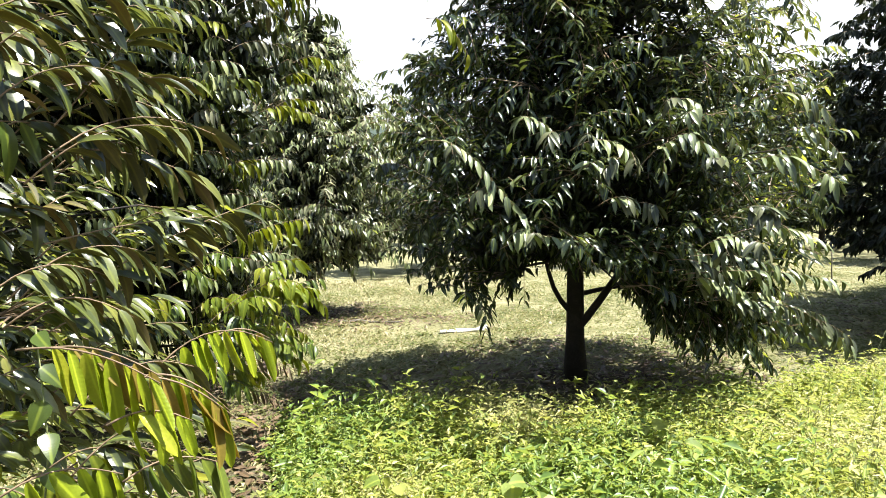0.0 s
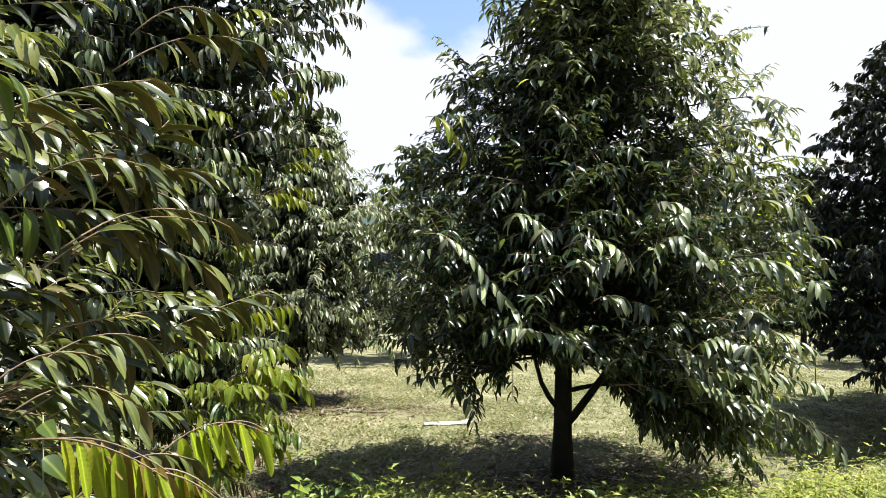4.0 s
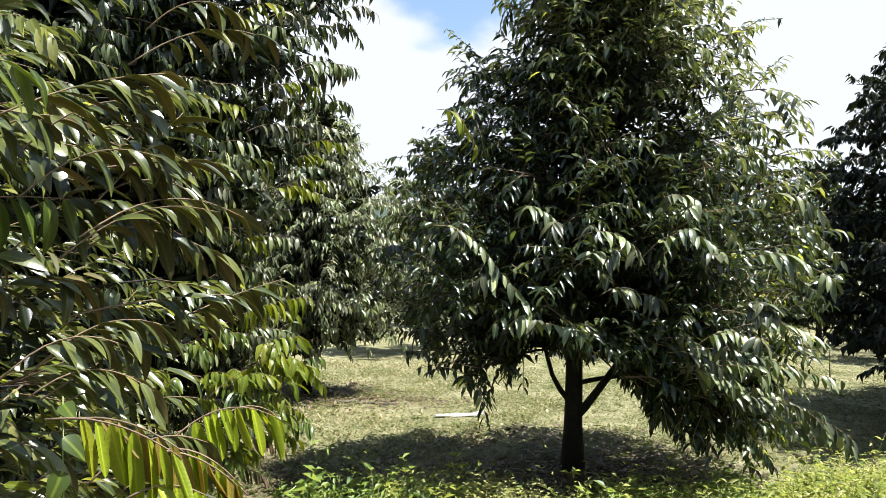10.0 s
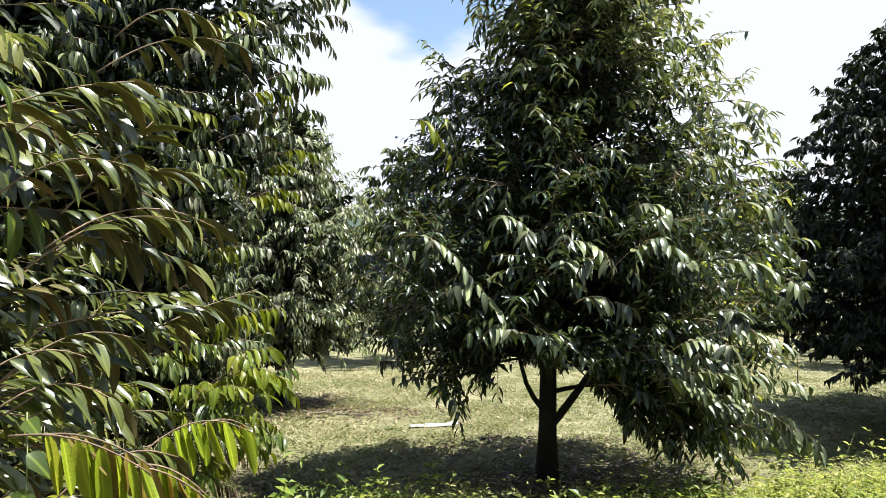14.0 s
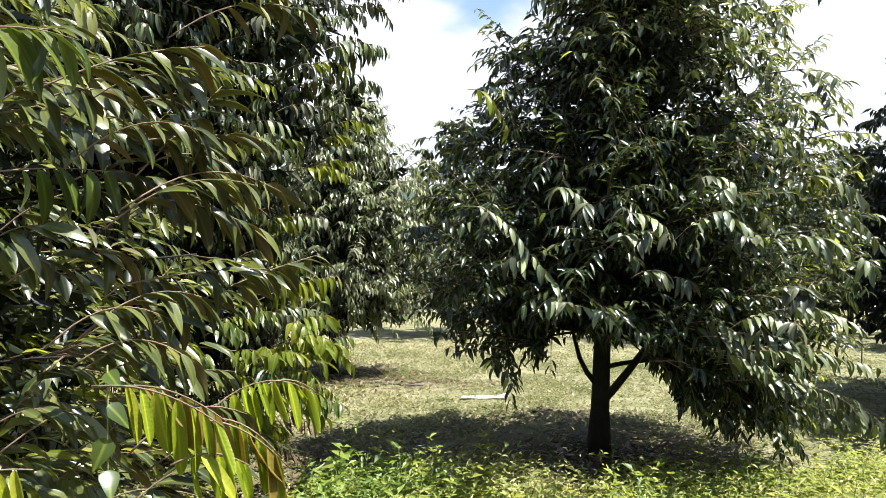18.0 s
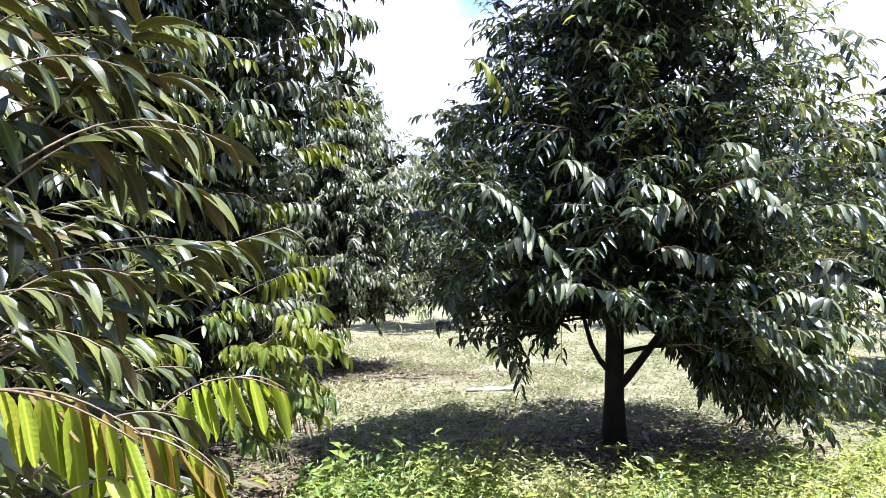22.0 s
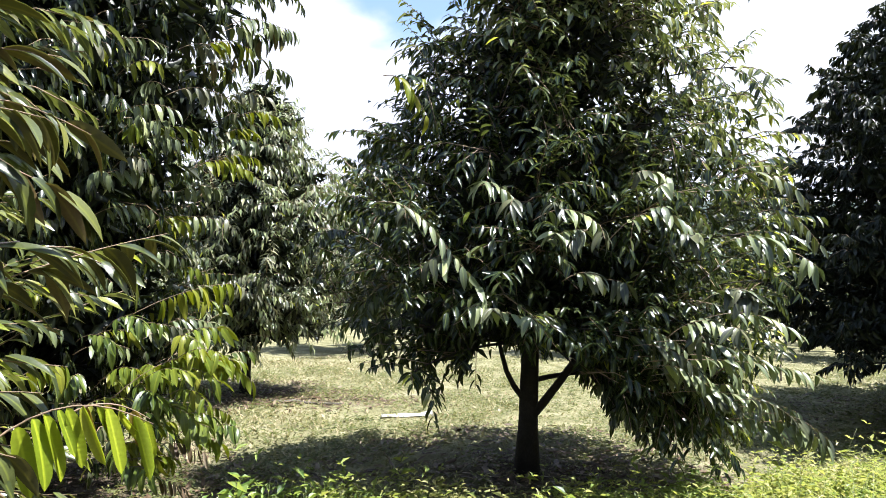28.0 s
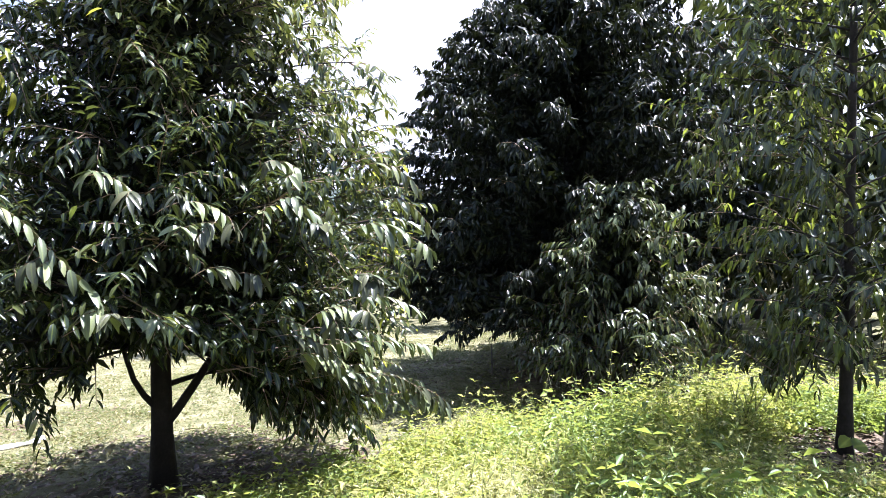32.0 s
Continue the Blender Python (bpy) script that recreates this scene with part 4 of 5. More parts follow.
# outer shoots of the near tree: long arching ones, then sprays of limp young leaves
NEAR_SHOOTS = [bough((-0.784, 1.70, 1.101), (-0.41, 2.18, 1.30), 0.03, 20, 0.115, 0.45, 0.5, LEAF_NEAR), bough((-0.742, 1.75, 1.265), (-0.478, 1.95, 1.284), 0.012, 9, 0.105, 0.5, 0.5, LEAF_NEAR),
               bough((-0.66, 1.65, 1.43), (-0.423, 1.90, 1.464), 0.061, 12, 0.105, 0.55, 0.45, LEAF_NEAR), bough((-0.89, 1.60, 1.501), (-0.702, 1.70, 1.504), 0.008, 7, 0.10, 1.3, 0.5, LEAF_LUSH),
               bough((-0.666, 1.72, 1.495), (-0.533, 1.85, 1.692), 0.0, 9, 0.11, 0.4, 0.6, LEAF_NEAR), bough((-0.852, 1.72, 1.393), (-0.649, 1.85, 1.645), 0.0, 12, 0.11, 0.4, 0.6, LEAF_NEAR),
               bough((-0.792, 1.60, 1.651), (-0.547, 1.80, 1.767), 0.02, 13, 0.115, 0.4, 0.6, LEAF_NEAR), bough((-0.68, 1.70, 1.56), (-0.465, 1.90, 1.585), 0.01, 10, 0.105, 0.45, 0.5, LEAF_NEAR),
               bough((-0.68, 1.75, 1.45), (-0.479, 2.00, 1.348), 0.03, 12, 0.11, 0.45, 0.5, LEAF_NEAR), bough((-0.85, 1.45, 1.72), (-0.70, 1.60, 1.74), 0.02, 8, 0.11, 0.9, 0.5, LEAF_LUSH)]
# sunlight on these limp young leaves is put into their bright colour
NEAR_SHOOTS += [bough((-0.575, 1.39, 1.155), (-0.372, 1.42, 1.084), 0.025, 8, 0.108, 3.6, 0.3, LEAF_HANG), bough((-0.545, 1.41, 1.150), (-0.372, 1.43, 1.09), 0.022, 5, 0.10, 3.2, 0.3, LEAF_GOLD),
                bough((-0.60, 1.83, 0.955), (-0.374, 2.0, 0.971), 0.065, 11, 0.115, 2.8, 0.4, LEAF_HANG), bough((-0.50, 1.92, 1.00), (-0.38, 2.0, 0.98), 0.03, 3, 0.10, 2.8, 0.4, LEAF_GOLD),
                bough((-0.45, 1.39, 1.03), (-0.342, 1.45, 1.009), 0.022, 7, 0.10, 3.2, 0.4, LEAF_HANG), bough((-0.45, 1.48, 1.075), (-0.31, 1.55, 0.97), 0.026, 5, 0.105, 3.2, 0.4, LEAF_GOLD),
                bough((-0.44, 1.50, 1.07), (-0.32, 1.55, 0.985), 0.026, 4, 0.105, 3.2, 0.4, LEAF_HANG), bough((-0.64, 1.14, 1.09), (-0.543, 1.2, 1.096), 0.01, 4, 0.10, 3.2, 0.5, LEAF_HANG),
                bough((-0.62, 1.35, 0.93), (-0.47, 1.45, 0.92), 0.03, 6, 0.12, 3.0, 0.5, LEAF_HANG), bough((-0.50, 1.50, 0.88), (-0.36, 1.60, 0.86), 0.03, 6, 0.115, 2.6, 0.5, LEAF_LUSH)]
fresh = np.random.default_rng(37)
for k in range(30):
    # the rest of the outer shoots sweep outwards and bend over
    a = np.array([fresh.uniform(-1.0, -0.62), fresh.uniform(1.55, 2.0), fresh.uniform(0.75, 1.95)])
    out = fresh.uniform(0.20, 0.34) * np.array([0.85, fresh.uniform(0.1, 0.7), fresh.uniform(-0.15, 0.35)])
    NEAR_SHOOTS.append(bough(a, a + out, 0.05, 11, 0.092, 0.5, 0.6, LEAF_NEAR))
for k in range(9):
    a = np.array([fresh.uniform(-0.95, -0.6), fresh.uniform(1.4, 1.85), fresh.uniform(0.5, 0.9)])
    turn = fresh.uniform(-0.9, 0.7)
    NEAR_SHOOTS.append(bough(a, a + 0.22 * np.array([math.cos(turn), math.sin(turn), 0.15]), 0.04, 8, 0.115, 1.1, 0.7, LEAF_LUSH if k % 3 else LEAF_YOUNG))
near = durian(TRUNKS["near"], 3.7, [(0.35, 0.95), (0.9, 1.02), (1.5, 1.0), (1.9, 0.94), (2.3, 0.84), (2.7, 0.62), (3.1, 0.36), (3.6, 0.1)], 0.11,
              "durian tree close by with long drooping yellow-green leaves", 71, limbs=110, shoots=10, leaves=11, core=15000, core_to=0.70, core_mat=LEAF_SHADED, core_size=(0.8, 1.1), pieces=200, size=0.105, droop=0.6,
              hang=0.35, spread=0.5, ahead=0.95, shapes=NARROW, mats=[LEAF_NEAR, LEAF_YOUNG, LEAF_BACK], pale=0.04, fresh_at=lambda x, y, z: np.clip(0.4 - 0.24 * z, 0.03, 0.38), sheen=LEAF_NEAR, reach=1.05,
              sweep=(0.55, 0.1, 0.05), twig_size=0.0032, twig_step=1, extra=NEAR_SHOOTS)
distant = durian((-0.9, 16.5), 5.0, [(0.6, 1.5), (1.6, 1.85), (2.6, 1.7), (3.6, 1.1), (4.9, 0.2)], 0.16,
                 "distant durian tree of a further orchard row", 83, limbs=45, shoots=11, leaves=7, size=0.245, pieces=0, core=700, shapes=FAR_SHAPES, joined=True, mats=[LEAF_TALL, LEAF_YOUNG])
# those at negative y stand unseen behind the camera, added to cut sky reflections
SECOND_ROW = [(8.2, 17.5, 0.9, 15), (4.4, 15.5, 0.95, 110), (9.5, 14.0, 1.0, 200), (-5.6, 13.5, 1.15, 75), (-7.5, 8.0, 1.1, 10), (11.5, 9.0, 1.4, 300), (9.8, 6.6, 1.25, 40),
              (9.3, 3.2, 0.95, 65), (-5.5, 2.5, 1.0, 95), (0.9, -4.8, 0.75, 30), (5.4, -3.6, 0.75, 130), (-3.8, -3.6, 0.75, 230), (18.0, 12.0, 1.0, 20), (2.6, -7.5, 1.2, 70)]
FURTHER_ROWS = [(10.5, 25.0, 1.0, 85), (-1.5, 36.0, 1.1, 10), (4.0, 38.0, 1.1, 90), (9.5, 37.0, 1.1, 170), (15.0, 36.0, 1.1, 260), (21.0, 33.0, 1.1, 30), (-8.0, 34.0, 1.1, 120), (19.0, 24.0, 1.0, 200),
                (25.0, 25.0, 1.1, 110), (2.0, 22.0, 0.9, 20), (7.5, 22.5, 1.0, 150), (13.5, 19.5, 1.0, 250), (-4.0, 21.5, 0.8, 170), (-2.0, 28.0, 1.0, 50), (5.0, 29.0, 1.0, 140), (12.0, 28.0, 1.0, 310)]
for x, y, k, turn in SECOND_ROW + FURTHER_ROWS:
    copy_thing(distant, Matrix.Translation((x, y, float(lie(x, y)) - 0.04)) @ Matrix.Rotation(radians(turn), 4, "Z") @ Matrix.Scale(k, 4))


# ---- weeds, grass and litter ----
def weed_cover(x, y):
    """How thickly weeds stand (0 to 1) and how tall they are, by place."""
    x, y = np.asarray(x, float), np.asarray(y, float)
    edge = 4.98 - 0.25 * np.exp(-((x - 0.62) / 0.2) ** 2) + 0.33 * np.clip(x - 0.8, 0, 2.8) + 0.1 * np.sin(2.1 * x + 1.5) + 0.07 * np.sin(7.3 * x + 1)
    lot = np.clip((edge - y) / 0.25, 0, 1) * np.clip((x + 1.2 + 0.15 * np.sin(3 * y)) / 0.3, 0, 1) * np.clip((y - 0.9) / 0.3, 0, 1)
    tx, ty = TRUNKS["young"]
    lot = lot * np.clip((np.hypot(x - tx - 0.1, y - ty + 0.1) - 0.45) / 0.4, 0, 1) * np.clip((6.0 + 1.1 * np.clip(x - 4.3, 0, 1) - np.hypot(x, y - 0.8)) / 0.4, 0, 1)
    tall = 0.20 + 0.04 * np.clip(2.8 - x, 0, 1) - 0.10 * np.clip(1.6 - x, 0, 1) + 0.08 * np.sin(1.3 * x + 2) * np.sin(1.7 * y) + 0.08 * np.exp(-((x - 4.2) / 0.7) ** 2 - ((y - 4.6) / 0.5) ** 2)
    return lot, np.clip(tall, 0.1, 0.7)


WEED_SHAPES = [chip(0.36, 0.45, 0.35), chip(0.30, 0.4, 0.5), chip(0.46, 0.5, 0.2), chip(0.22, 0.4, 0.3)]


def weeds(count, seed):
    rng = np.random.default_rng(seed)
    x, y = rng.uniform(-1.5, 8.5, count * 5), rng.uniform(0.9, 8.0, count * 5)
    lot, tall = weed_cover(x, y)
    clump = 0.5 + 0.5 * np.sin(2.9 * x + 1.3 * y) * np.sin(2.3 * y - 1.1 * x)
    keep = np.nonzero((rng.random(len(x)) < lot * (0.6 + 0.4 * clump)) & (y > 2.6 - 0.25 * np.clip(x, 0, 4)))[0][:count]
    x, y, tall = x[keep], y[keep], tall[keep] * np.exp(rng.normal(-0.18, 0.40, len(keep)))
    root = np.stack([x, y, lie(x, y) - 0.01], 1)
    bend = rng.normal(0, 0.22, (len(x), 2)) * tall[:, None]
    # three kinds grow in patches that run into one another
    patch = np.sin(2.1 * x + 0.7 * y + 0.6) * np.sin(1.9 * y - 0.8 * x + 2.0) + 0.35 * np.sin(5.1 * x) * np.sin(4.7 * y) + rng.normal(0, 0.35, len(x))
    kind = np.where(patch > 0.42, 1, np.where(patch < -0.5 + 0.05 * np.clip(1.6 - x, 0, 1), 2, 0))
    scale_of = np.array([1.05, 0.78, 1.2])[kind] * np.exp(np.clip(rng.normal(0.05, 0.32, len(x)), -0.8, 0.32))
    P, W, U, S = [], [], [], []
    for level in range(5):
        f = 0.12 + 0.88 * (level + rng.random(len(x))) / 5
        here = root + np.stack([bend[:, 0] * f * f, bend[:, 1] * f * f, tall * f], 1)
        turn = rng.uniform(0, 6.28, len(x)) if level == 0 else turn + 1.57 + rng.normal(0, 0.3, len(x))
        for sign in (0, np.pi):
            a = turn + sign
            up = rng.uniform(0.0, 1.3, len(x))
            P.append(here)
            W.append(np.stack([np.cos(a), np.sin(a), up], 1))
            U.append(np.stack([-0.5 * np.cos(a), -0.5 * np.sin(a), np.ones(len(x))], 1) + rng.normal(0, 0.4, (len(x), 3)))
            S.append((0.021 + 0.042 * rng.random(len(x)) ** 2) * (1.15 - 0.5 * f) * (0.76 + tall) * (1 + 0.25 * np.clip(1.9 - x, 0, 1)) * scale_of)
    leaf = leaf_mass("weeds", np.concatenate(P), np.concatenate(W), np.concatenate(U), np.concatenate(S), [WEED, WEED_PALE, WEED_DEEP], rng, WEED_SHAPES, np.tile(kind, 10).astype(np.int32))
    tagged(new("weeds", leaf), "low bright-green leafy weeds growing thickly in the sun", "weeds", kind="stuff")
    stems = []
    for r, b, h in zip(root[::6], bend[::6], tall[::6]):
        c = np.stack([r + np.array([b[0] * f * f, b[1] * f * f, h * f]) for f in (0.0, 0.5, 1.0)])
        stems.append(tube(c, (0.0022, 0.0018, 0.001), 3))
    tagged(new("weed_stems", tubes_mesh("weed_stems", stems, STEM)), "thin pale stems of the low weeds", "weeds", kind="stuff")


def grass(count, seed):
    rng = np.random.default_rng(seed)
    x, y = rng.uniform(-3.5, 9.0, count * 2), 3.8 + 11.0 * rng.random(count * 2) ** 1.6
    keep = rng.random(len(x)) < np.clip(1.0 - 1.35 * bare_at(x, y), 0.04, 1) * (0.4 + 0.6 * (np.sin(1.9 * x + y) * np.sin(2.7 * y - x) > -0.2))
    x, y = x[keep][:count], y[keep][:count]
    a, tilt = rng.uniform(0, 6.28, len(x)), rng.uniform(0.25, 1.4, len(x))
    P = np.stack([x, y, lie(x, y) - 0.004], 1)
    W = np.stack([np.cos(a) * tilt, np.sin(a) * tilt, np.ones(len(x))], 1)
    U = np.stack([-np.cos(a), -np.sin(a), tilt], 1)
    # creeping leaves among the blades, thicker away from the worn path
    broad = rng.random(len(x)) < np.clip(0.45 + 0.25 * x + 0.3 * np.sin(2.1 * x + 0.7 * y) * np.sin(1.3 * y - 1.1 * x), 0.12, 0.8)
    W[broad, 2] *= 0.35
    blades = [chip(0.14, 0.2, 0.3), chip(0.3, 0.2, 0.3), chip(0.5, 0.2, 0.2)]
    me = leaf_mass("grass", P, W, U, rng.uniform(0.025, 0.075, len(x)) * np.where(broad, 0.8, 1.0), [GRASS, COVER], rng, blades, broad.astype(np.int32))
    tagged(new("grass", me), "short sparse grass and creeping leaves, green and dry", "grass", kind="stuff")


def litter(count, seed):
    rng = np.random.default_rng(seed)
    spots = [("centre", 1.7, 0.24), ("left", 1.6, 0.18), ("middle", 1.3, 0.14), ("big", 2.2, 0.2), ("young", 0.7, 0.16), ("near", 1.6, 0.08)]
    X, Y = [], []
    for key, size, part_of in spots:
        k = int(count * part_of)
        r, a = size * np.sqrt(rng.random(k)), rng.uniform(0, 6.28, k)
        X.append(TRUNKS[key][0] + r * np.cos(a)), Y.append(TRUNKS[key][1] + r * np.sin(a))
    for cx, cy, wx, wy, part_of in ((-1.25, 4.7, 0.35, 1.1, 0.14), (-1.2, 9.3, 1.3, 0.6, 0.10)):
        # worn, littered strips
        k = int(count * part_of)
        X.append(cx + wx * rng.normal(0, 0.6, k)), Y.append(cy + wy * rng.normal(0, 0.6, k))
    x, y = np.concatenate(X), np.concatenate(Y)
    a = rng.uniform(0, 6.28, len(x))
    P = np.stack([x, y, lie(x, y) + rng.uniform(0.006, 0.03, len(x))], 1)
    W = np.stack([np.cos(a), np.sin(a), rng.normal(0.0, 0.08, len(x))], 1)
    U = np.stack([rng.normal(0, 0.18, len(x)), rng.normal(0, 0.18, len(x)), np.where(rng.random(len(x)) < 0.5, 1.0, -1.0)], 1)
    me = leaf_mass("leaf_litter", P, W, U, rng.uniform(0.05, 0.115, len(x)), [DRY], rng, [leaf_shape(0.33, 0.3, 0.12), leaf_shape(0.36, 0.45, -0.08), leaf_shape(0.3, 0.2, 0.2)])
    tagged(new("leaf_litter", me), "curled brown fallen leaves lying under the trees", "fallen leaves", kind="stuff")


def low_cover(count, seed):
    """Creeping broad-leaved plants, a few centimetres high, in patches over the open ground."""
    rng = np.random.default_rng(seed)
    x, y = rng.uniform(-3.5, 9.5, count * 3), 3.6 + 9.0 * rng.random(count * 3) ** 1.4
    patch = np.sin(1.7 * x + 0.6 * y + 1) * np.sin(2.3 * y - 0.9 * x) + 0.6 * np.sin(4.3 * x + 2.0) * np.sin(3.7 * y)
    keep = np.nonzero(rng.random(len(x)) < np.clip(0.45 + 0.6 * patch, 0.05, 1) * np.clip(1.15 - 0.8 * bare_at(x, y), 0.3, 1))[0][:count]
    x, y = x[keep], y[keep]
    P, W, U, S = [], [], [], []
    for k in range(4):
        a = rng.uniform(0, 6.28, len(x))
        P.append(np.stack([x + 0.03 * np.cos(a), y + 0.03 * np.sin(a), lie(x, y) + rng.uniform(0.0, 0.05, len(x))], 1))
        W.append(np.stack([np.cos(a), np.sin(a), rng.uniform(-0.1, 0.5, len(x))], 1))
        U.append(np.stack([-0.4 * np.cos(a), -0.4 * np.sin(a), np.ones(len(x))], 1) + rng.normal(0, 0.3, (len(x), 3)))
        S.append(rng.uniform(0.02, 0.05, len(x)))
    round_leaf = [chip(0.6, 0.25, 0.2), chip(0.4, 0.3, 0.2)]
    me = leaf_mass("ground_cover", *map(np.concatenate, (P, W, U, S)), [COVER], rng, round_leaf)
    tagged(new("ground_cover", me), "patchy low green plants creeping over dry ground", "ground cover", kind="stuff")


low_cover(17000, 8)
weeds(33000, 5)
grass(60000, 6)
litter(5000, 7)


def part(name, verts, faces, mat, parent, label=""):
    ob = put_under(new(name, mesh_from(name, verts, faces, [mat])), parent)
    return tagged(ob, label) if label else ob


# single taller weeds that stand out of the cover
def weed_plant(x, y, height, levels, size, seed, label):
    rng = np.random.default_rng(seed)
    plant = tagged(new("weed_plant"), label, "weed", "tall weeds")
    plant.location = (x, y, float(lie(x, y)) - 0.01)
    bend = rng.normal(0, 0.12, 2) * height
    curve = np.array([[bend[0] * f * f, bend[1] * f * f, height * f] for f in np.linspace(0, 1, 7)])
    part("stem", *tube(curve, np.linspace(0.0035, 0.0012, 7), 5), STEM, plant)
    P, W, U, S = [], [], [], []
    turn = rng.uniform(0, 6.28)
    for k in range(levels):
        f = 0.25 + 0.75 * k / (levels - 1)
        p = np.array([bend[0] * f * f, bend[1] * f * f, height * f])
        turn += 1.57 + rng.normal(0, 0.2)
        for a in (turn, turn + 3.14):
            P.append(p), W.append((math.cos(a), math.sin(a), 0.35 + rng.random() * 0.5)), U.append((-0.6 * math.cos(a), -0.6 * math.sin(a), 1))
            S.append(size * (1.2 - 0.6 * f) * (0.8 + 0.4 * rng.random()))
    leaf_pieces(plant, *map(np.array, (P, W, U, S)), WEED, rng, key="weed", shapes=[leaf_shape(0.27, 0.4, 0.35, (0.0, 0.2, 0.5, 0.8, 1.0), (0.0, 0.8, 1.0, 0.55, 0.0))])


rng = np.random.default_rng(99)
TALL = [(0.05, 4.2, 0.38), (0.2, 4.15, 0.30), (0.0, 4.05, 0.34), (0.95, 4.4, 0.3), (1.35, 4.3, 0.28), (3.3, 5.4, 0.42), (2.9, 5.1, 0.33),
        (1.9, 2.6, 0.30), (2.2, 2.5, 0.32), (2.45, 2.45, 0.28), (2.7, 2.4, 0.30), (3.0, 2.6, 0.26), (1.6, 2.8, 0.28), (4.25, 4.65, 0.50), (4.4, 4.5, 0.42), (4.05, 4.75, 0.42), (4.55, 4.45, 0.38),
        (0.7, 3.0, 0.3), (1.2, 3.2, 0.28), (-0.4, 3.6, 0.3), (0.1, 3.2, 0.26), (2.2, 3.6, 0.34), (3.6, 4.3, 0.4), (3.9, 4.6, 0.42)]
for k in range(9):
    TALL.append((rng.uniform(0.95, 1.6), rng.uniform(3.85, 4.3), rng.uniform(0.28, 0.38)))
for k in range(46):
    x = rng.uniform(-0.45, 4.6)
    x = x + 0.45 if 0.3 < x < 0.75 else x
    TALL.append((x, 3.8 + 0.34 * min(max(x - 0.8, 0), 2.8) + rng.uniform(-0.5, 0.3), rng.uniform(0.2, 0.32) + 0.03 * x))
for k, (x, y, h) in enumerate(TALL):
    weed_plant(x, y, h * (1.05 if x < 2.3 else 0.8), 7 + k % 3, 0.078 if y < 3 else 0.055, 200 + k, "tall slender weed with pointed light-green leaves")


def stick(name, a, b, thick, label, category, mat=WOOD, wob=0.01, seed=0):
    rng = np.random.default_rng(seed)
    a, b = np.array(a, float), np.array(b, float)
    ss = np.linspace(0, 1, 7)[:, None]
    curve = a + (b - a) * ss + rng.normal(0, wob, (7, 3)) * np.sin(ss * 3.14)
    ob = new(name, mesh_from(name, *tube(curve - a, np.linspace(thick, thick * 0.6, 7), 7), [mat]))
    ob.location = a
    return tagged(ob, label, category)


def lying(name, x, y, turn, length, thick, label, category, seed):
    dx, dy = math.cos(turn) * length, math.sin(turn) * length
    return stick(name, (x, y, float(lie(x, y)) + thick), (x + dx, y + dy, float(lie(x + dx, y + dy)) + thick), thick, label, category, WOOD, 0.012, seed)


for k in range(16):
    r, a = 0.4 + 1.3 * rng.random(), rng.uniform(0, 6.28)
    key = ("centre", "centre", "middle", "big")[k % 4]
    lying("fallen_twig", TRUNKS[key][0] + r * math.cos(a), TRUNKS[key][1] + r * math.sin(a), rng.uniform(0, 6.28), 0.35 + 0.5 * rng.random(), 0.006 + 0.006 * rng.random(),
          "thin dry grey twig fallen among the leaf litter", "twig", 300 + k)
lying("fallen_branch", -1.75, 9.05, -0.08, 0.85, 0.018, "bleached bare branch lying on dry soil", "branch", 340)
lying("fallen_branch", 0.95, 5.1, -0.75, 0.6, 0.016, "dead brown branch lying by a tree trunk", "branch", 341)

for x, y, h in ((4.82, 7.76, 0.42), (4.62, 3.15, 0.32), (5.36, 11.1, 0.5)):
    z = float(lie(x, y))
    stick("stake", (x, y, z - 0.05), (x - 0.02, y, z + h), 0.013, "thin weathered wooden stake driven into the ground", "stake", WOOD, 0.003, 7)


def husk():
    """The long pale thing on the grass: a dry split sheath, flat and flaring at one end."""
    rows = 12
    verts, faces = [], []
    for k in range(rows):
        s = k / (rows - 1)
        half = 0.045 + 0.05 * max(0.0, s - 0.72) / 0.28
        lift = 0.02 + 0.05 * max(0.0, s - 0.7)
        for top in (0, 1):
            for j in range(5):
                c = (j - 2) / 2
                verts.append((s * 0.55, c * half + 0.008 * math.sin(7 * s), lift + 0.016 * (1 - c * c) + 0.010 * top + 0.006 * math.sin(11 * s + j)))
    for k in range(rows - 1):
        for j in range(4):
            a = k * 10 + j
            faces += [(a, a + 10, a + 11, a + 1), (a + 5, a + 6, a + 16, a + 15)]
        a = k * 10
        faces += [(a, a + 5, a + 15, a + 10), (a + 4, a + 14, a + 19, a + 9)]
    for a in (0, (rows - 1) * 10):
        faces.append((a, a + 1, a + 2, a + 3, a + 4, a + 9, a + 8, a + 7, a + 6, a + 5))
    ob = new("dry_sheath", mesh_from("dry_sheath", np.array(verts), faces, [PALE]))
    x, y = -0.40, 8.22
    ob.matrix_world = Matrix.Translation((x, y, float(lie(x, y)) - 0.01)) @ Matrix.Rotation(radians(6), 4, "Z")
    tagged(ob, "long pale dry sheath lying on short grass", "plant debris")


husk()


# creeping vines with broad heart-shaped leaves among the weeds
HEART = leaf_shape(0.95, 0.18, 0.25, (0.0, 0.08, 0.3, 0.6, 0.85, 1.0), (0.0, 0.75, 1.0, 0.8, 0.4, 0.0))
rng = np.random.default_rng(131)
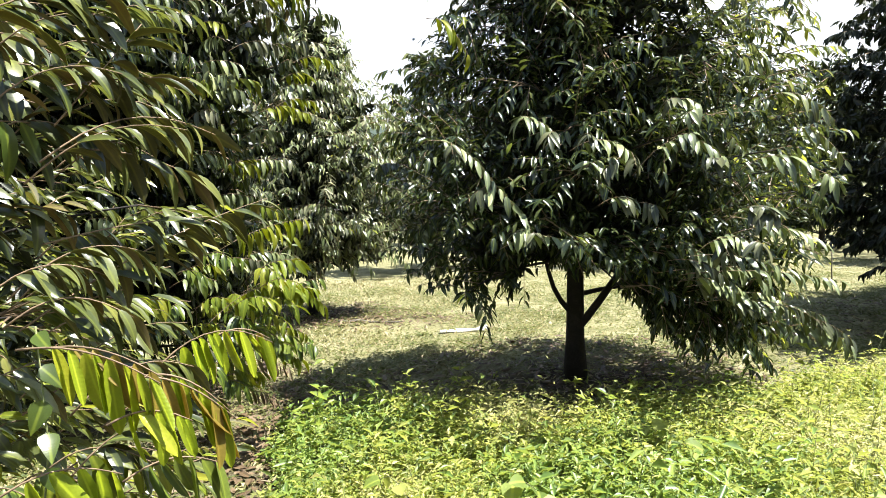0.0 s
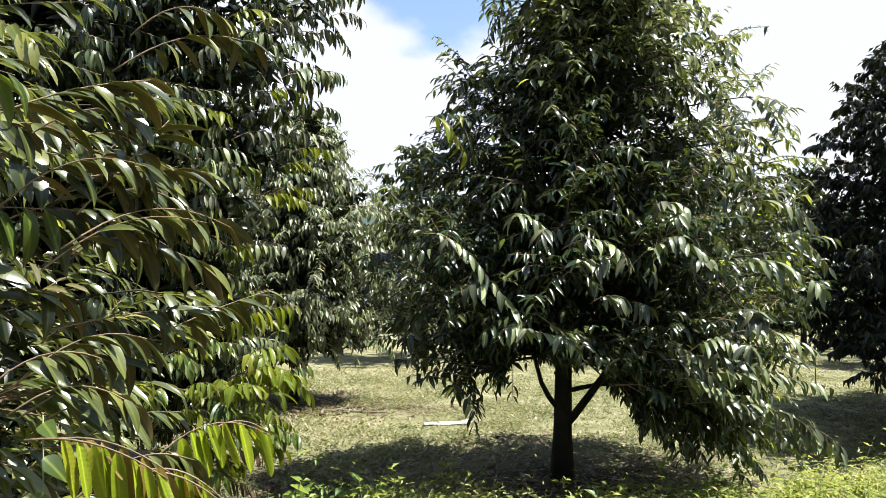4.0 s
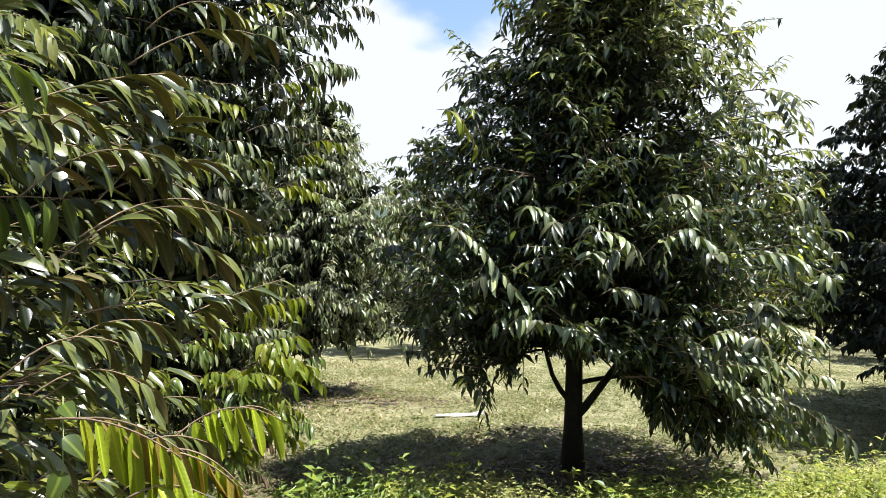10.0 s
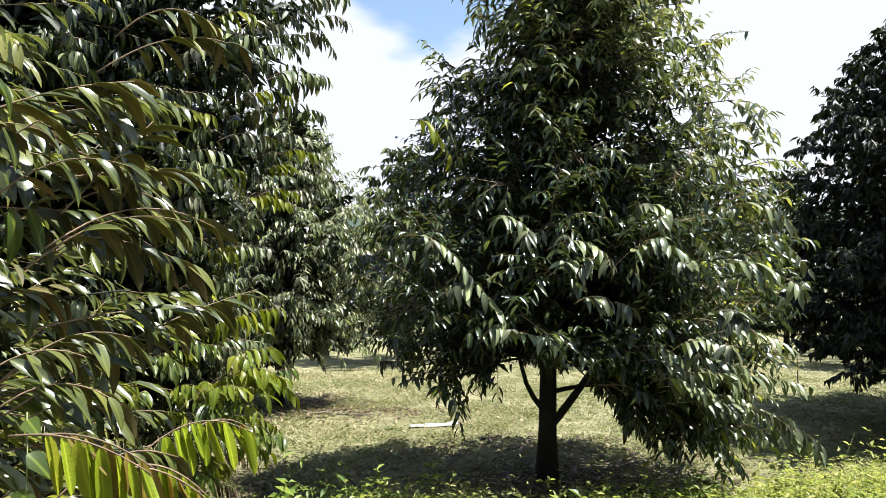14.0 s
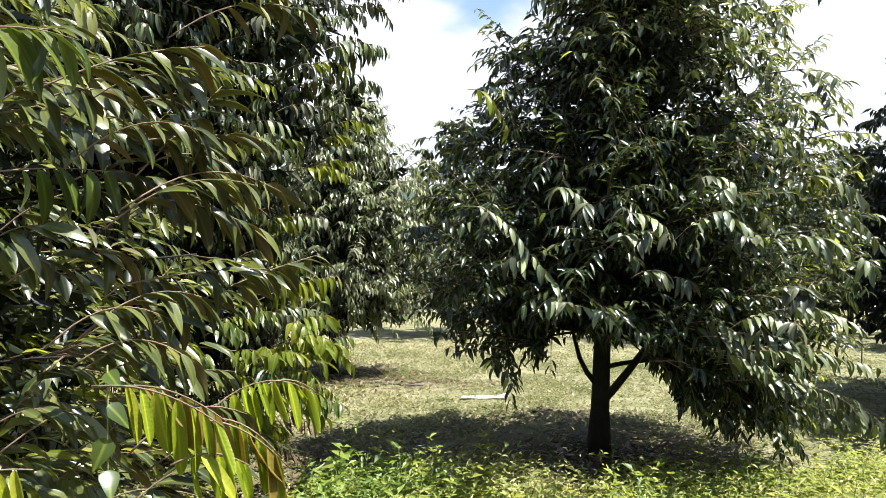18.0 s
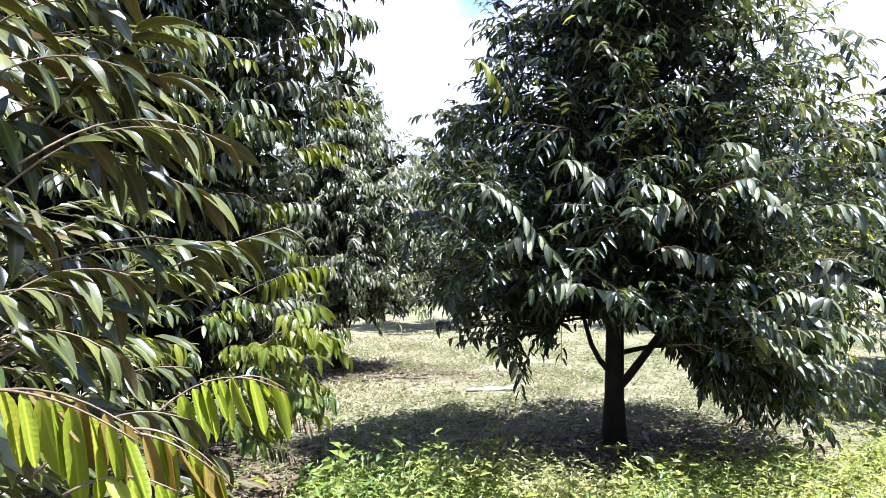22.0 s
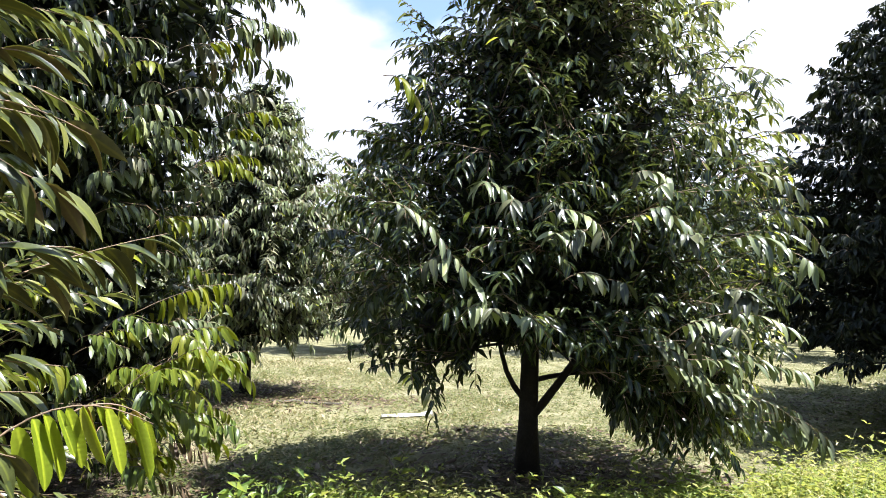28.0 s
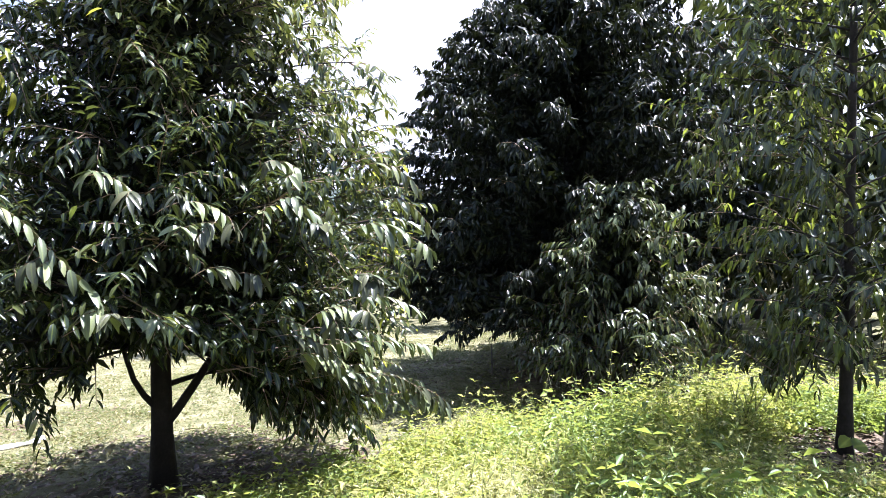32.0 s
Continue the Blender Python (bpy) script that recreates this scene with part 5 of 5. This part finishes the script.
for x, y in ((0.05, 2.75), (0.95, 3.95), (1.05, 3.7), (0.25, 3.25), (-0.35, 3.3), (1.75, 2.9), (0.7, 2.55), (2.6, 3.3), (4.0, 3.0)):
    vine = tagged(new("vine_plant"), "creeping vine with broad heart-shaped light-green leaves", "vine", "vines in the weeds")
    vine.location = (x, y, float(lie(x, y)))
    run = np.array([[0.28 * (f - 0.5), 0.06 * math.sin(5 * f + x), 0.02 + 0.24 * math.sin(2.6 * f)] for f in np.linspace(0, 1, 8)])
    part("stem", *tube(run, np.linspace(0.003, 0.0015, 8), 5), STEM, vine)
    n = 6
    P = np.array([along(run, (k + 0.5) / n)[0] for k in range(n)])
    W = np.stack([rng.normal(0, 0.7, n), rng.normal(-0.4, 0.6, n), rng.normal(0.0, 0.25, n)], 1)
    U = np.stack([rng.normal(0, 0.3, n), rng.normal(-0.3, 0.3, n), np.ones(n)], 1)
    leaf_pieces(vine, P, W, U, rng.uniform(0.07, 0.11, n), WEED, rng, key="heart", shapes=[HEART])

# a broad-leaved climber on a thin stem against the near tree
climber = tagged(new("climbing_plant"), "thin climber with broad pointed bright-green leaves by a tree", "climber")
foot = np.array([-0.66, 1.36, float(lie(-0.66, 1.36))])
climber.location = foot
run = np.array([[0.05 * f, 0.12 * f, (1.16 - foot[2]) * f] for f in np.linspace(0, 1, 7)]) + 0.015 * np.sin(np.linspace(0, 9, 7))[:, None]
part("stem", *tube(run, np.linspace(0.003, 0.0015, 7), 5), STEM, climber)
rng = np.random.default_rng(57)
P = np.array([along(run, 0.62 + 0.37 * k / 8)[0] for k in range(9)])
W = np.stack([0.5 + rng.normal(0, 0.5, 9), -0.5 + rng.normal(0, 0.4, 9), rng.normal(-0.5, 0.3, 9)], 1)
U = np.stack([0.4 + rng.normal(0, 0.3, 9), -0.7 + rng.normal(0, 0.3, 9), np.full(9, 0.7)], 1)
leaf_pieces(climber, P, W, U, rng.uniform(0.045, 0.068, 9), LEAF_LUSH, rng, key="broad", shapes=[leaf_shape(0.58, 0.2, 0.2, ROWS, (0.0, 0.5, 0.95, 1.0, 0.8, 0.55, 0.28, 0.1, 0.0))])

# a clump of thin upright grass by the young tree
def grass_tuft(x, y, blades, height, seed):
    rng = np.random.default_rng(seed)
    tuft = tagged(new("grass_tuft"), "clump of thin dark upright grass blades", "grass", "grass tufts")
    tuft.location = (x, y, float(lie(x, y)))
    base = rng.normal(0, 0.05, (blades, 2))
    a = rng.uniform(0, 6.28, blades)
    tilt = rng.uniform(0.05, 0.45, blades)
    leaf_pieces(tuft, np.stack([base[:, 0], base[:, 1], np.zeros(blades)], 1), np.stack([np.cos(a) * tilt, np.sin(a) * tilt, np.ones(blades)], 1),
                np.stack([-np.cos(a), -np.sin(a), tilt], 1), rng.uniform(0.6, 1.1, blades) * height, COVER, rng, key="blade",
                shapes=[leaf_shape(0.022, 0.3, 0.25, (0.0, 0.3, 0.6, 0.85, 1.0), (0.0, 1.0, 0.9, 0.6, 0.0))])


grass_tuft(4.35, 3.95, 34, 0.5, 1)
grass_tuft(4.15, 4.15, 24, 0.42, 2)
grass_tuft(4.75, 4.3, 20, 0.38, 3)
